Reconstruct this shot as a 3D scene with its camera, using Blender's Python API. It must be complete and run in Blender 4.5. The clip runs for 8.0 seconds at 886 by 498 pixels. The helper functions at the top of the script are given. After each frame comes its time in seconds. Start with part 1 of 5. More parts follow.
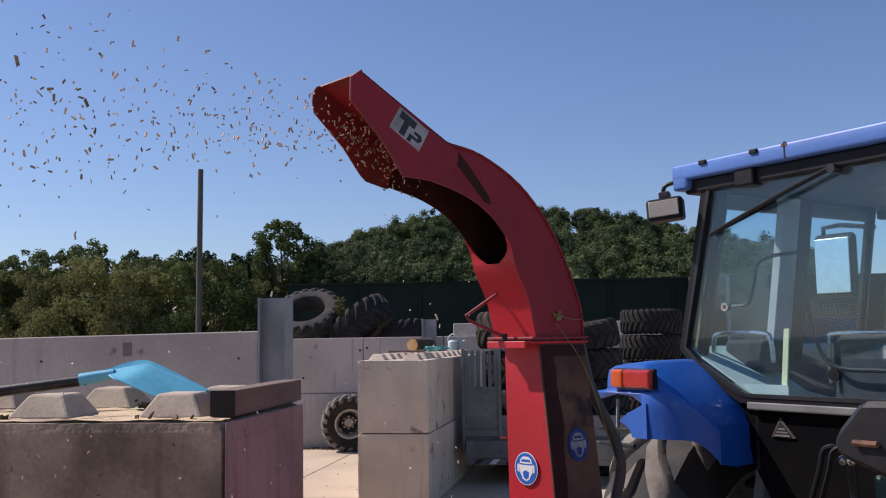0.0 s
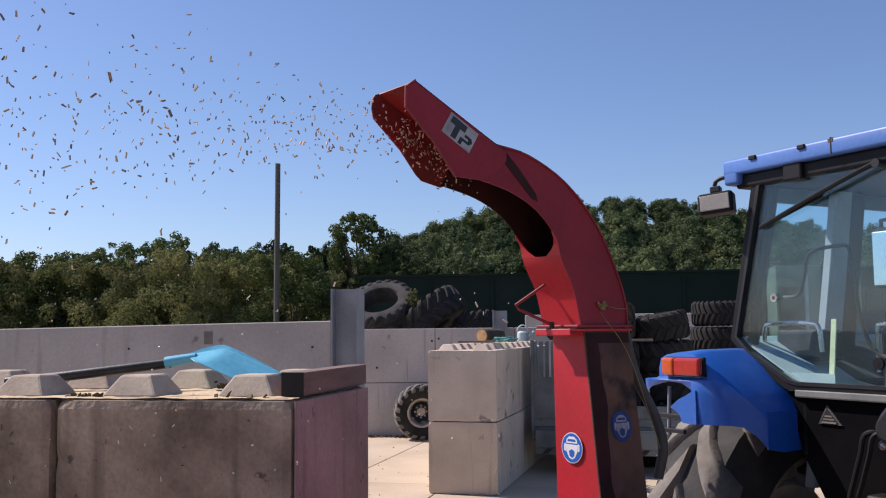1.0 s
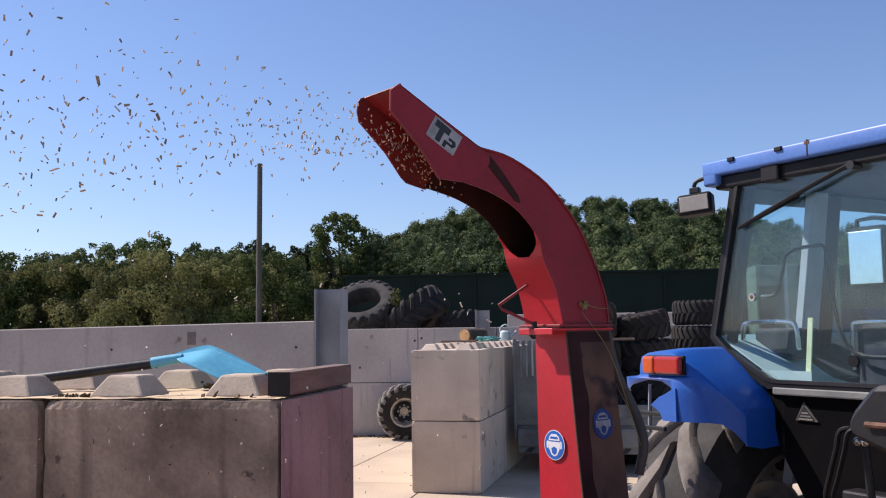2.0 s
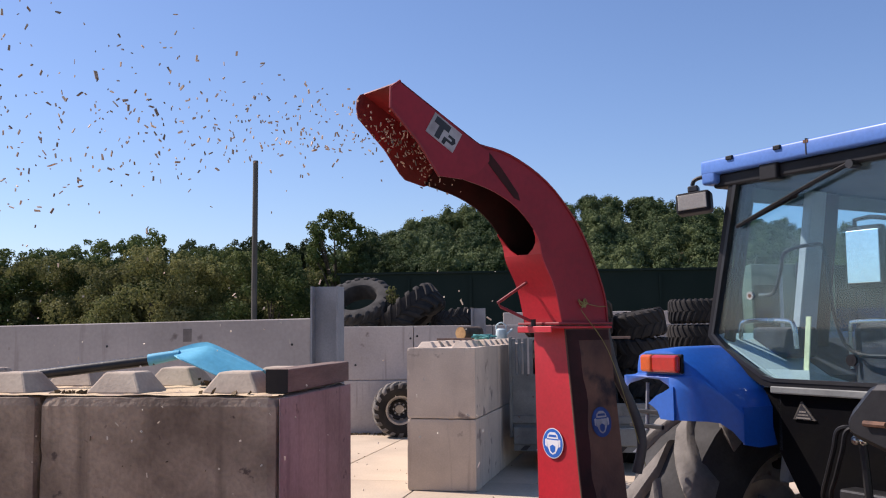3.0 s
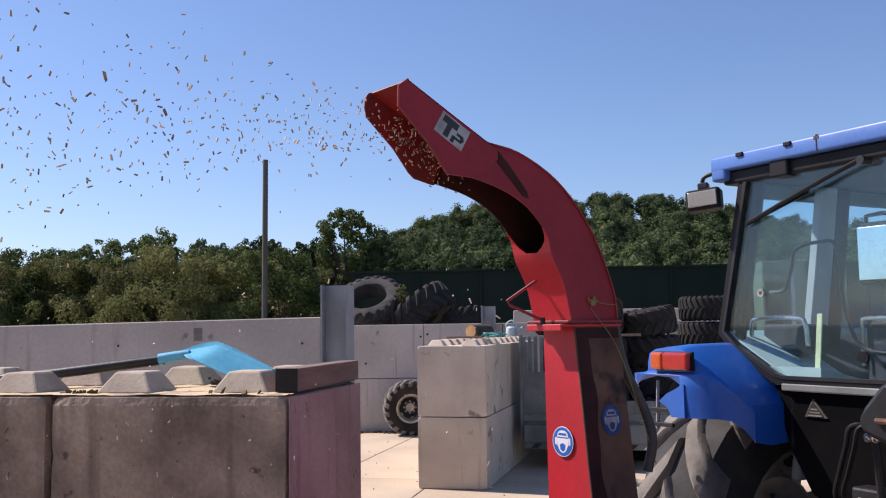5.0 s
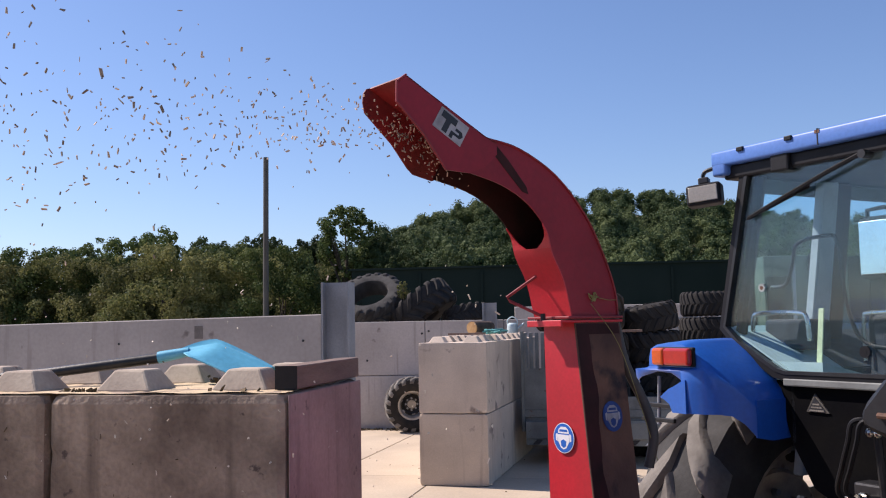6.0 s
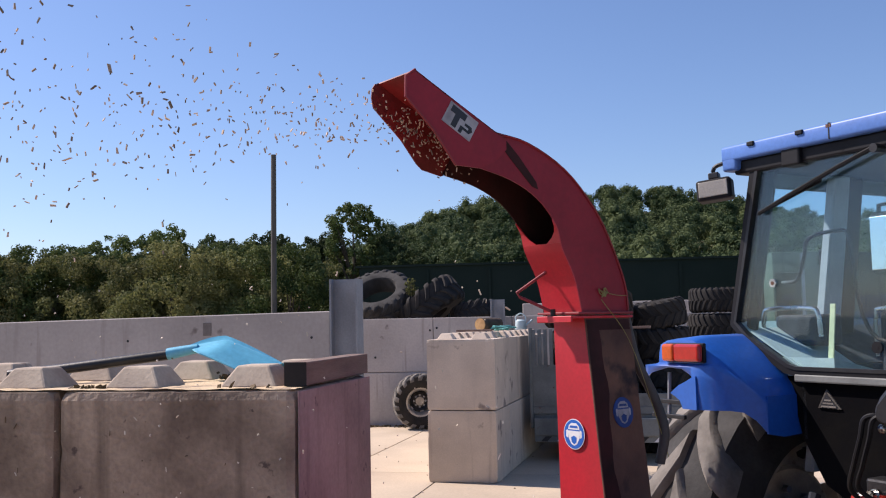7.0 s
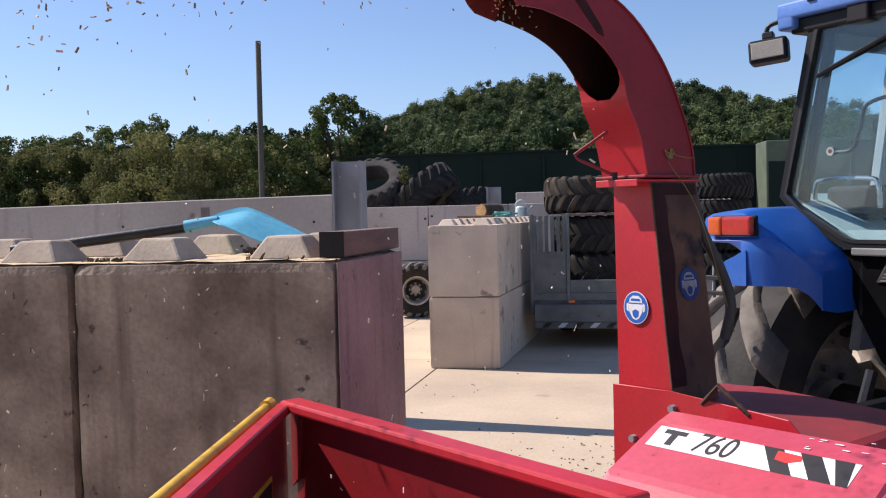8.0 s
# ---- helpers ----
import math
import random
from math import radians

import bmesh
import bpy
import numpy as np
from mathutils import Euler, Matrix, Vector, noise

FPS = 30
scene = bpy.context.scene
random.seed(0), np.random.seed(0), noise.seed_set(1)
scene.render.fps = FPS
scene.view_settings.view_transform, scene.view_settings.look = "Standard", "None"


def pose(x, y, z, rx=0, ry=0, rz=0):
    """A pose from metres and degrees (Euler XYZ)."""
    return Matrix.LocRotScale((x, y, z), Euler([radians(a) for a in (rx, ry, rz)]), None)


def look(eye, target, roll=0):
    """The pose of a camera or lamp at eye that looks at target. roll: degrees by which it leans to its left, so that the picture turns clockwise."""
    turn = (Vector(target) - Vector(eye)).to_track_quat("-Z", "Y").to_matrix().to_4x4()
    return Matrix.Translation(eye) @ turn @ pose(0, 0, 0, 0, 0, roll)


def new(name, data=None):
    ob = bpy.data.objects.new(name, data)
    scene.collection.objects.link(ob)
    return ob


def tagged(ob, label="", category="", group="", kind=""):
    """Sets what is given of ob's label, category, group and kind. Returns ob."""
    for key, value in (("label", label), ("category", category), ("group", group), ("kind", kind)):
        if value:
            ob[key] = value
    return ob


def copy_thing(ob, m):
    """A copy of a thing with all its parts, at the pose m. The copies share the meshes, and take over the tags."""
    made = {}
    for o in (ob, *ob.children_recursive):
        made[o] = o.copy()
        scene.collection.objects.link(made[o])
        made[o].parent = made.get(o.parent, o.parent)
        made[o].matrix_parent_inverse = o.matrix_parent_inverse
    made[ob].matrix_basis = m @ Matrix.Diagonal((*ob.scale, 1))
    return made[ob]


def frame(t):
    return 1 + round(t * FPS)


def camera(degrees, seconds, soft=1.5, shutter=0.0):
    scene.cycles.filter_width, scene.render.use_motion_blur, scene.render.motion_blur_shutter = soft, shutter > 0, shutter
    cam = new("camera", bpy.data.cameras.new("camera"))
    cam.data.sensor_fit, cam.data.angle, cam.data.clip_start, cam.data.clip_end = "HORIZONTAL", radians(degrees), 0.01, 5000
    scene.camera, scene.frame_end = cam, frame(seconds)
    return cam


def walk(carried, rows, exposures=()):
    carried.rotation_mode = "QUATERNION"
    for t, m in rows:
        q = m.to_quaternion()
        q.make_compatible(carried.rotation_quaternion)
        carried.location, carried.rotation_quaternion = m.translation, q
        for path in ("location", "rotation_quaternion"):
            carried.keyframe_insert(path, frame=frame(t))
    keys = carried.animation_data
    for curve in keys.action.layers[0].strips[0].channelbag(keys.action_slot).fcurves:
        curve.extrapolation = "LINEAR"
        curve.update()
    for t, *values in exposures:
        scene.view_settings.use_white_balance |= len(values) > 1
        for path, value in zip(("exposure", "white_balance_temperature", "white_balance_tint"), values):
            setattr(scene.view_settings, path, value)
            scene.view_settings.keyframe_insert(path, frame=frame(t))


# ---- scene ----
cam = camera(50.0, 8.0, soft=1.12)
PATH = [
    (0, (0.382, -0.235, 1.805), (0.311, 1.754, 1.997), -0.9),
    (0.5, (0.435, -0.364, 1.793), (0.259, 1.62, 1.973), 0.1),
    (1, (0.463, -0.44, 1.79), (0.235, 1.539, 1.967), -0.6),
    (1.5, (0.47, -0.48, 1.784), (0.26, 1.502, 1.955), -0.8),
    (2, (0.462, -0.486, 1.79), (0.271, 1.497, 1.966), -0.8),
    (3.5, (0.449, -0.476, 1.789), (0.268, 1.509, 1.959), -0.6),
    (4, (0.45, -0.477, 1.793), (0.251, 1.506, 1.969), -0.7),
    (4.5, (0.451, -0.476, 1.792), (0.25, 1.507, 1.965), -0.7),
    (6, (0.457, -0.461, 1.79), (0.252, 1.522, 1.951), -1.1),
    (6.5, (0.452, -0.447, 1.792), (0.247, 1.536, 1.958), -1.0),
    (7, (0.45, -0.449, 1.787), (0.229, 1.533, 1.942), -1.2),
    (7.5, (0.386, -0.376, 1.771), (0.175, 1.61, 1.874), -1.3),
    (8, (0.231, -0.196, 1.713), (0.037, 1.793, 1.642), -1.4),
]
walk(cam, [(t, look(eye, target, roll)) for t, eye, target, roll in PATH],
     exposures=[(0.0, 0.08, 6200, 22), (0.45, -0.03, 6200, 22), (0.7, 0.02, 6200, 22), (1.3, 0.42, 6200, 22), (7.3, 0.42, 6200, 22), (8.0, 0.46, 6250, 20)])

# ---- light ----
SUN_TO = Vector((-0.964, 0.266, 1.02)).normalized()
world = bpy.data.worlds.new("world")
scene.world = world
world.use_nodes = True
wn, wl = world.node_tree.nodes, world.node_tree.links
sky = wn.new("ShaderNodeTexSky")
sky.sky_type = "NISHITA"
sky.sun_disc = False
sky.sun_elevation = math.asin(SUN_TO.z)
sky.sun_rotation = math.atan2(SUN_TO.x, SUN_TO.y)
sky.air_density, sky.dust_density, sky.ozone_density = 1.0, 0.5, 5.0
wn["Background"].inputs["Strength"].default_value = 0.10
wl.new(sky.outputs["Color"], wn["Background"].inputs["Color"])
sun = new("sun", bpy.data.lights.new("sun", "SUN"))
sun.data.energy, sun.data.angle, sun.data.color = 5.0, radians(0.55), (1.0, 0.91, 0.76)
sun.matrix_world = look(SUN_TO * 50, (0, 0, 0))


# ---- materials ----
def mat(name, base, rough=0.7, metal=0.0, second=None, scale=4.0, amount=0.5, bump=0.15, fine=60.0, jitter=0.0,
        spots=None, spot_scale=9.0, spot_cut=0.62, stretch=(1, 1, 1), coat=0.0, island=False, spec=0.5, streak=None, streak_cut=0.58, grit=0.35):
    """A weathered surface: two scales of tone, spots of wear, fine relief."""
    m = bpy.data.materials.new(name)
    m.use_nodes = True
    n, l = m.node_tree.nodes, m.node_tree.links
    b = n["Principled BSDF"]
    co = n.new("ShaderNodeTexCoord")
    mp = n.new("ShaderNodeMapping")
    mp.inputs["Scale"].default_value = stretch
    l.new(co.outputs["Object"], mp.inputs["Vector"])
    off = n.new("ShaderNodeObjectInfo")
    add = n.new("ShaderNodeVectorMath")
    add.operation = "MULTIPLY_ADD"
    l.new(off.outputs["Random"], add.inputs[0])
    add.inputs[1].default_value = (37.0, 23.0, 51.0)
    l.new(mp.outputs["Vector"], add.inputs[2])

    def tex(s, detail=4.0):
        t = n.new("ShaderNodeTexNoise")
        t.inputs["Scale"].default_value, t.inputs["Detail"].default_value = s, detail
        l.new(add.outputs["Vector"], t.inputs["Vector"])
        return t.outputs["Fac"]

    def ramp(fac, lo, hi):
        r = n.new("ShaderNodeMapRange")
        r.inputs["From Min"].default_value, r.inputs["From Max"].default_value = lo, hi
        l.new(fac, r.inputs["Value"])
        return r.outputs["Result"]

    def mix(fac, a, c):
        x = n.new("ShaderNodeMix")
        x.data_type = "RGBA"
        if isinstance(fac, float):
            x.inputs["Factor"].default_value = fac
        else:
            l.new(fac, x.inputs["Factor"])
        for sock, v in ((x.inputs["A"], a), (x.inputs["B"], c)):
            if isinstance(v, tuple):
                sock.default_value = (*v, 1)
            else:
                l.new(v, sock)
        return x.outputs["Result"]

    second = second or tuple(c * (1 - amount) for c in base)
    big = tex(scale)
    col = mix(ramp(big, 0.35, 0.68), base, second)
    grain = tex(fine, 2.0)
    col2 = n.new("ShaderNodeHueSaturation")
    l.new(col, col2.inputs["Color"])
    val = n.new("ShaderNodeMath")
    val.operation = "MULTIPLY_ADD"
    l.new(grain, val.inputs[0])
    val.inputs[1].default_value, val.inputs[2].default_value = grit, 1.0 - grit * 0.5
    l.new(val.outputs[0], col2.inputs["Value"])
    col = col2.outputs["Color"]
    if streak:
        mp2 = n.new("ShaderNodeMapping")
        mp2.inputs["Scale"].default_value = (13.0, 13.0, 0.9)
        l.new(add.outputs["Vector"], mp2.inputs["Vector"])
        t2 = n.new("ShaderNodeTexNoise")
        t2.inputs["Scale"].default_value, t2.inputs["Detail"].default_value = 1.0, 5.0
        l.new(mp2.outputs["Vector"], t2.inputs["Vector"])
        col = mix(ramp(t2.outputs["Fac"], streak_cut, streak_cut + 0.22), col, streak)
    if spots:
        col = mix(ramp(tex(spot_scale, 6.0), spot_cut, spot_cut + 0.06), col, spots)
    if jitter or island:
        h = n.new("ShaderNodeHueSaturation")
        l.new(col, h.inputs["Color"])
        src = off.outputs["Random"]
        if island:
            src = n.new("ShaderNodeNewGeometry").outputs["Random Per Island"]
        j = n.new("ShaderNodeMath")
        j.operation = "MULTIPLY_ADD"
        l.new(src, j.inputs[0])
        j.inputs[1].default_value, j.inputs[2].default_value = 2 * jitter, 1 - jitter
        l.new(j.outputs[0], h.inputs["Value"])
        col = h.outputs["Color"]
    l.new(col, b.inputs["Base Color"])
    b.inputs["Metallic"].default_value = metal
    rr = n.new("ShaderNodeMath")
    rr.operation = "MULTIPLY_ADD"
    l.new(big, rr.inputs[0])
    rr.inputs[1].default_value, rr.inputs[2].default_value = 0.25, rough - 0.12
    l.new(rr.outputs[0], b.inputs["Roughness"])
    b.inputs["Coat Weight"].default_value = coat
    b.inputs["Specular IOR Level"].default_value = spec
    if bump:
        bp = n.new("ShaderNodeBump")
        bp.inputs["Strength"].default_value, bp.inputs["Distance"].default_value = bump, 0.01
        l.new(grain, bp.inputs["Height"])
        l.new(bp.outputs["Normal"], b.inputs["Normal"])
    return m


def leaf_mat(name, a, c, through_light=0.35, patch=0.45, lo=0.4, hi=0.92, speck=0.28):
    """Leaves: two greens by clump, a little light passing through."""
    m = bpy.data.materials.new(name)
    m.use_nodes = True
    n, l = m.node_tree.nodes, m.node_tree.links
    geo, info, tc = n.new("ShaderNodeNewGeometry"), n.new("ShaderNodeObjectInfo"), n.new("ShaderNodeTexCoord")
    nz = n.new("ShaderNodeTexNoise")
    nz.inputs["Scale"].default_value = patch
    l.new(tc.outputs["Object"], nz.inputs["Vector"])
    x = n.new("ShaderNodeMix")
    x.data_type = "RGBA"
    s = n.new("ShaderNodeMath")
    s.operation = "MULTIPLY_ADD"
    l.new(geo.outputs["Random Per Island"], s.inputs[0])
    s.inputs[1].default_value = speck
    l.new(nz.outputs["Fac"], s.inputs[2])
    r = n.new("ShaderNodeMapRange")
    r.inputs["From Min"].default_value, r.inputs["From Max"].default_value = lo, hi
    l.new(s.outputs[0], r.inputs["Value"])
    l.new(r.outputs["Result"], x.inputs["Factor"])
    x.inputs["A"].default_value, x.inputs["B"].default_value = (*a, 1), (*c, 1)
    h = n.new("ShaderNodeHueSaturation")
    l.new(x.outputs["Result"], h.inputs["Color"])
    v = n.new("ShaderNodeMath")
    v.operation = "MULTIPLY_ADD"
    l.new(info.outputs["Random"], v.inputs[0])
    v.inputs[1].default_value, v.inputs[2].default_value = 0.5, 0.75
    l.new(v.outputs[0], h.inputs["Value"])
    b = n["Principled BSDF"]
    b.inputs["Roughness"].default_value = 0.7
    b.inputs["Specular IOR Level"].default_value = 0.15
    l.new(h.outputs["Color"], b.inputs["Base Color"])
    tr = n.new("ShaderNodeBsdfTranslucent")
    l.new(h.outputs["Color"], tr.inputs["Color"])
    sh = n.new("ShaderNodeMixShader")
    sh.inputs["Fac"].default_value = through_light
    l.new(b.outputs["BSDF"], sh.inputs[1])
    l.new(tr.outputs["BSDF"], sh.inputs[2])
    l.new(sh.outputs["Shader"], n["Material Output"].inputs["Surface"])
    return m


def glass_mat(name, tint, alpha):
    """A tinted pane: part see-through, part mirror by angle."""
    m = bpy.data.materials.new(name)
    m.use_nodes = True
    n, l = m.node_tree.nodes, m.node_tree.links
    tr, gl, fr = n.new("ShaderNodeBsdfTransparent"), n.new("ShaderNodeBsdfGlossy"), n.new("ShaderNodeLayerWeight")
    tr.inputs["Color"].default_value = (*tint, 1)
    gl.inputs["Roughness"].default_value = 0.02
    fr.inputs["Blend"].default_value = 0.5
    power, lift = n.new("ShaderNodeMath"), n.new("ShaderNodeMath")
    power.operation, lift.operation = "POWER", "MULTIPLY_ADD"
    power.inputs[1].default_value = 5.0
    lift.inputs[1].default_value, lift.inputs[2].default_value = 0.9, 0.045
    l.new(fr.outputs["Facing"], power.inputs[0])
    l.new(power.outputs[0], lift.inputs[0])
    sh = n.new("ShaderNodeMixShader")
    l.new(lift.outputs[0], sh.inputs["Fac"])
    l.new(tr.outputs["BSDF"], sh.inputs[1])
    l.new(gl.outputs["BSDF"], sh.inputs[2])
    # A faint bluish veil stands in for the sky reflected on the pane.
    df = n.new("ShaderNodeBsdfDiffuse")
    df.inputs["Color"].default_value = (0.16, 0.34, 0.46, 1)
    s2 = n.new("ShaderNodeMixShader")
    s2.inputs["Fac"].default_value = alpha
    l.new(sh.outputs["Shader"], s2.inputs[1])
    l.new(df.outputs["BSDF"], s2.inputs[2])
    l.new(s2.outputs["Shader"], n["Material Output"].inputs["Surface"])
    return m


CONC_NEAR = mat("weathered_concrete", (0.36, 0.272, 0.198), 0.9, second=(0.150, 0.108, 0.078), scale=4.2, bump=0.45, fine=65,
                spots=(0.085, 0.060, 0.048), spot_scale=24, spot_cut=0.67, jitter=0.08, streak=(0.120, 0.086, 0.062), streak_cut=0.56, grit=0.6)
# Pinkish, lighter concrete: red light bounced off the chipper, put into the colour.
CONC_PINK = mat("pink_bounce_concrete", (0.40, 0.280, 0.255), 0.9, second=(0.27, 0.185, 0.17), scale=3.0, bump=0.3, fine=55,
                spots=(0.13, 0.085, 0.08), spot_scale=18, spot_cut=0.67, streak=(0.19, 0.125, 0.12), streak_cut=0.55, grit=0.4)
CONC_GREY = mat("pale_concrete", (0.63, 0.52, 0.41), 0.9, second=(0.50, 0.41, 0.325), scale=2.5, bump=0.12, fine=70,
                spots=(0.25, 0.20, 0.17), spot_scale=3.6, spot_cut=0.64, jitter=0.07, streak=(0.36, 0.285, 0.23), streak_cut=0.58, grit=0.28)
CONC_WALL = mat("wall_concrete", (0.47, 0.425, 0.395), 0.9, second=(0.37, 0.335, 0.31), scale=1.2, bump=0.15, fine=30,
                spots=(0.19, 0.16, 0.145), spot_scale=3.5, spot_cut=0.66, jitter=0.08, streak=(0.27, 0.235, 0.21), streak_cut=0.60, grit=0.28)
YARD = mat("yard_concrete", (0.53, 0.43, 0.31), 0.92, second=(0.42, 0.34, 0.25), scale=0.9, bump=0.2, fine=45,
           spots=(0.36, 0.30, 0.24), spot_scale=2.2, spot_cut=0.7, jitter=0.04)
EARTH = mat("earth", (0.16, 0.13, 0.07), 0.95, second=(0.07, 0.10, 0.03), scale=0.3, bump=0.3)
STEEL = mat("galvanised_steel", (0.29, 0.30, 0.32), 0.6, 0.3, scale=3, amount=0.25, bump=0.05)
RED = mat("red_paint", (0.52, 0.014, 0.026), 0.48, scale=3, second=(0.40, 0.014, 0.020), bump=0.03, fine=90, coat=0.15,
          spots=(0.30, 0.02, 0.02), spot_scale=14, spot_cut=0.74)
# Hopper red kept dark so the back wall reads as shaded; spots are wear.
RED_BIN = mat("worn_shaded_hopper_red", (0.24, 0.009, 0.014), 0.5, scale=4, second=(0.16, 0.008, 0.011), bump=0.05, fine=80, spec=0.3, spots=(0.13, 0.03, 0.02), spot_scale=14, spot_cut=0.68)
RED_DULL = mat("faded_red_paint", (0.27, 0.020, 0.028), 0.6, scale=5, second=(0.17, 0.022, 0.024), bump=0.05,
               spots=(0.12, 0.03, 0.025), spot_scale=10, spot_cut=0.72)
# Pinkish red: the strong sun gloss on the hood is put into the colour.
RED_HOOD = mat("sunlit_pink_red_paint", (0.52, 0.075, 0.115), 0.36, scale=4, second=(0.45, 0.052, 0.082), bump=0.03, coat=0.15,
               spots=(0.70, 0.45, 0.45), spot_scale=16, spot_cut=0.74)
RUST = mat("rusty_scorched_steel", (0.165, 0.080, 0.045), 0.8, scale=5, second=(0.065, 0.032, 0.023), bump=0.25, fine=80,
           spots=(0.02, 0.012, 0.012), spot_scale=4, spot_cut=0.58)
BLACK = mat("black_plastic", (0.010, 0.010, 0.012), 0.55, scale=6, amount=0.3, bump=0.04, spec=0.22)
# Near-zero black: the cab panel's shade is painted in.
BLACK_SHADE = mat("shade_black_panel", (0.004, 0.004, 0.005), 0.85, scale=5, second=(0.007, 0.0065, 0.006), bump=0.06, spec=0.03)
BLACK_MET = mat("greasy_black_metal", (0.03, 0.03, 0.032), 0.45, 0.4, scale=9, amount=0.5, bump=0.08)
CHROME = mat("bright_metal", (0.62, 0.60, 0.56), 0.25, 1.0, scale=9, amount=0.3, bump=0.0)
BLUE = mat("blue_paint", (0.012, 0.105, 0.44), 0.4, scale=3, second=(0.01, 0.08, 0.36), bump=0.02, coat=0.3,
           spots=(0.03, 0.07, 0.25), spot_scale=9, spot_cut=0.74)
ROOF = mat("pale_blue_roof", (0.085, 0.195, 0.52), 0.45, scale=3, second=(0.065, 0.16, 0.45), bump=0.02)
YELLOW = mat("yellow_paint", (0.72, 0.42, 0.03), 0.5, scale=12, second=(0.50, 0.28, 0.03), bump=0.08,
             spots=(0.12, 0.07, 0.03), spot_scale=18, spot_cut=0.7)
WHITE = mat("white_sticker", (0.78, 0.78, 0.78), 0.45, scale=10, amount=0.08, bump=0.0)
INK = mat("black_print", (0.015, 0.015, 0.018), 0.5, scale=10, amount=0.2, bump=0.0)
SIGNBLUE = mat("sign_blue", (0.02, 0.13, 0.50), 0.45, scale=10, amount=0.1, bump=0.0)
# Darker copies for stickers on the unlit side: grime and shade together.
SIGN_SHADED = mat("dirty_shaded_sign_blue", (0.012, 0.05, 0.22), 0.6, scale=18, amount=0.5, bump=0.02)
WHITE_SHADED = mat("dirty_shaded_white_sticker", (0.36, 0.36, 0.38), 0.6, scale=18, amount=0.5, bump=0.0)
REDMARK = mat("red_marker", (0.75, 0.03, 0.03), 0.5, scale=10, amount=0.1, bump=0.0)
LENS_RED = mat("red_lens", (0.46, 0.018, 0.012), 0.18, scale=20, amount=0.3, bump=0.05, fine=150, coat=0.5)
LENS_AMB = mat("amber_lens", (0.66, 0.10, 0.01), 0.18, scale=20, amount=0.3, bump=0.05, fine=150, coat=0.5)
STUD = mat("stud_concrete", (0.46, 0.38, 0.29), 0.9, second=(0.34, 0.27, 0.21), scale=6, bump=0.15, fine=80, spots=(0.22, 0.17, 0.14), spot_scale=12, spot_cut=0.68)
PALE_TOP = mat("bright_top_layer", (0.62, 0.48, 0.30), 0.95, second=(0.50, 0.38, 0.24), scale=9, bump=0.5, fine=120)
# Darker red for the chute's side plates, their shade put into the colour.
RED_SHADED = mat("shaded_red_paint", (0.26, 0.008, 0.018), 0.5, scale=2.5, second=(0.18, 0.007, 0.015), bump=0.04, spec=0.35, spots=(0.16, 0.02, 0.02), spot_scale=12, spot_cut=0.73)
RED_WORN = mat("chip_worn_red_steel", (0.27, 0.020, 0.019), 0.6, scale=5, second=(0.13, 0.016, 0.013), bump=0.12, fine=70)
# Dark brown tone for the chute's inside plates and dark strips.
DARK_STEEL = mat("dark_brown_steel", (0.045, 0.012, 0.011), 0.7, scale=9, second=(0.022, 0.010, 0.009), bump=0.1, spec=0.2)
LENS_CLEAR = mat("ribbed_clear_lens", (0.42, 0.38, 0.315), 0.2, scale=6, amount=0.3, bump=0.1, fine=120, coat=0.4)
RUBBER = mat("tyre_rubber", (0.018, 0.017, 0.017), 0.8, scale=5, second=(0.040, 0.036, 0.032), bump=0.2, fine=60, spec=0.2)
RUBBER_DUSTY = mat("dusty_tyre_rubber", (0.20, 0.18, 0.155), 0.85, scale=7, second=(0.11, 0.098, 0.085), bump=0.25, fine=50)
RUBBER_GREY = mat("weathered_grey_rubber", (0.062, 0.060, 0.058), 0.85, scale=4, second=(0.030, 0.029, 0.028), bump=0.2, fine=50, spec=0.2)
RUBBER_BROWN = mat("brown_dusted_rubber", (0.075, 0.058, 0.042), 0.9, scale=6, second=(0.03, 0.026, 0.022), bump=0.25, fine=50, spec=0.2)
STICKER_SHADE = mat("shaded_sticker_grey", (0.105, 0.095, 0.082), 0.9, scale=6, second=(0.05, 0.046, 0.042), bump=0.25, fine=60, spec=0.2)
HOSE = mat("dusty_hose_rubber", (0.075, 0.066, 0.054), 0.65, scale=9, second=(0.045, 0.04, 0.034), bump=0.1)
RIM = mat("pale_rim", (0.40, 0.37, 0.33), 0.5, 0.3, scale=8, amount=0.35, bump=0.1, spots=(0.16, 0.11, 0.08), spot_cut=0.66)
SEATBROWN = mat("dark_brown_trim", (0.055, 0.040, 0.038), 0.8, scale=6, amount=0.3, bump=0.05)
VALVE = mat("dark_green_casting", (0.03, 0.09, 0.07), 0.6, scale=6, amount=0.4, bump=0.1)
STAIN = mat("damp_stain", (0.20, 0.175, 0.16), 0.9, scale=8, amount=0.3, bump=0.1)
TIMBER = mat("grey_timber", (0.22, 0.15, 0.115), 0.85, scale=6, second=(0.15, 0.10, 0.08), bump=0.3, fine=60, stretch=(4, 0.5, 4))
END_BLACK = mat("black_timber_end", (0.02, 0.016, 0.015), 0.8, bump=0.2)
LOG = mat("log_bark", (0.10, 0.065, 0.045), 0.9, scale=12, amount=0.5, bump=0.5, fine=40)
LOGEND = mat("sawn_log_end", (0.55, 0.33, 0.14), 0.8, scale=14, second=(0.40, 0.22, 0.09), bump=0.2)
POLEWOOD = mat("pole_wood", (0.105, 0.100, 0.090), 0.9, scale=2, second=(0.070, 0.066, 0.058), bump=0.2, stretch=(6, 6, 0.6))
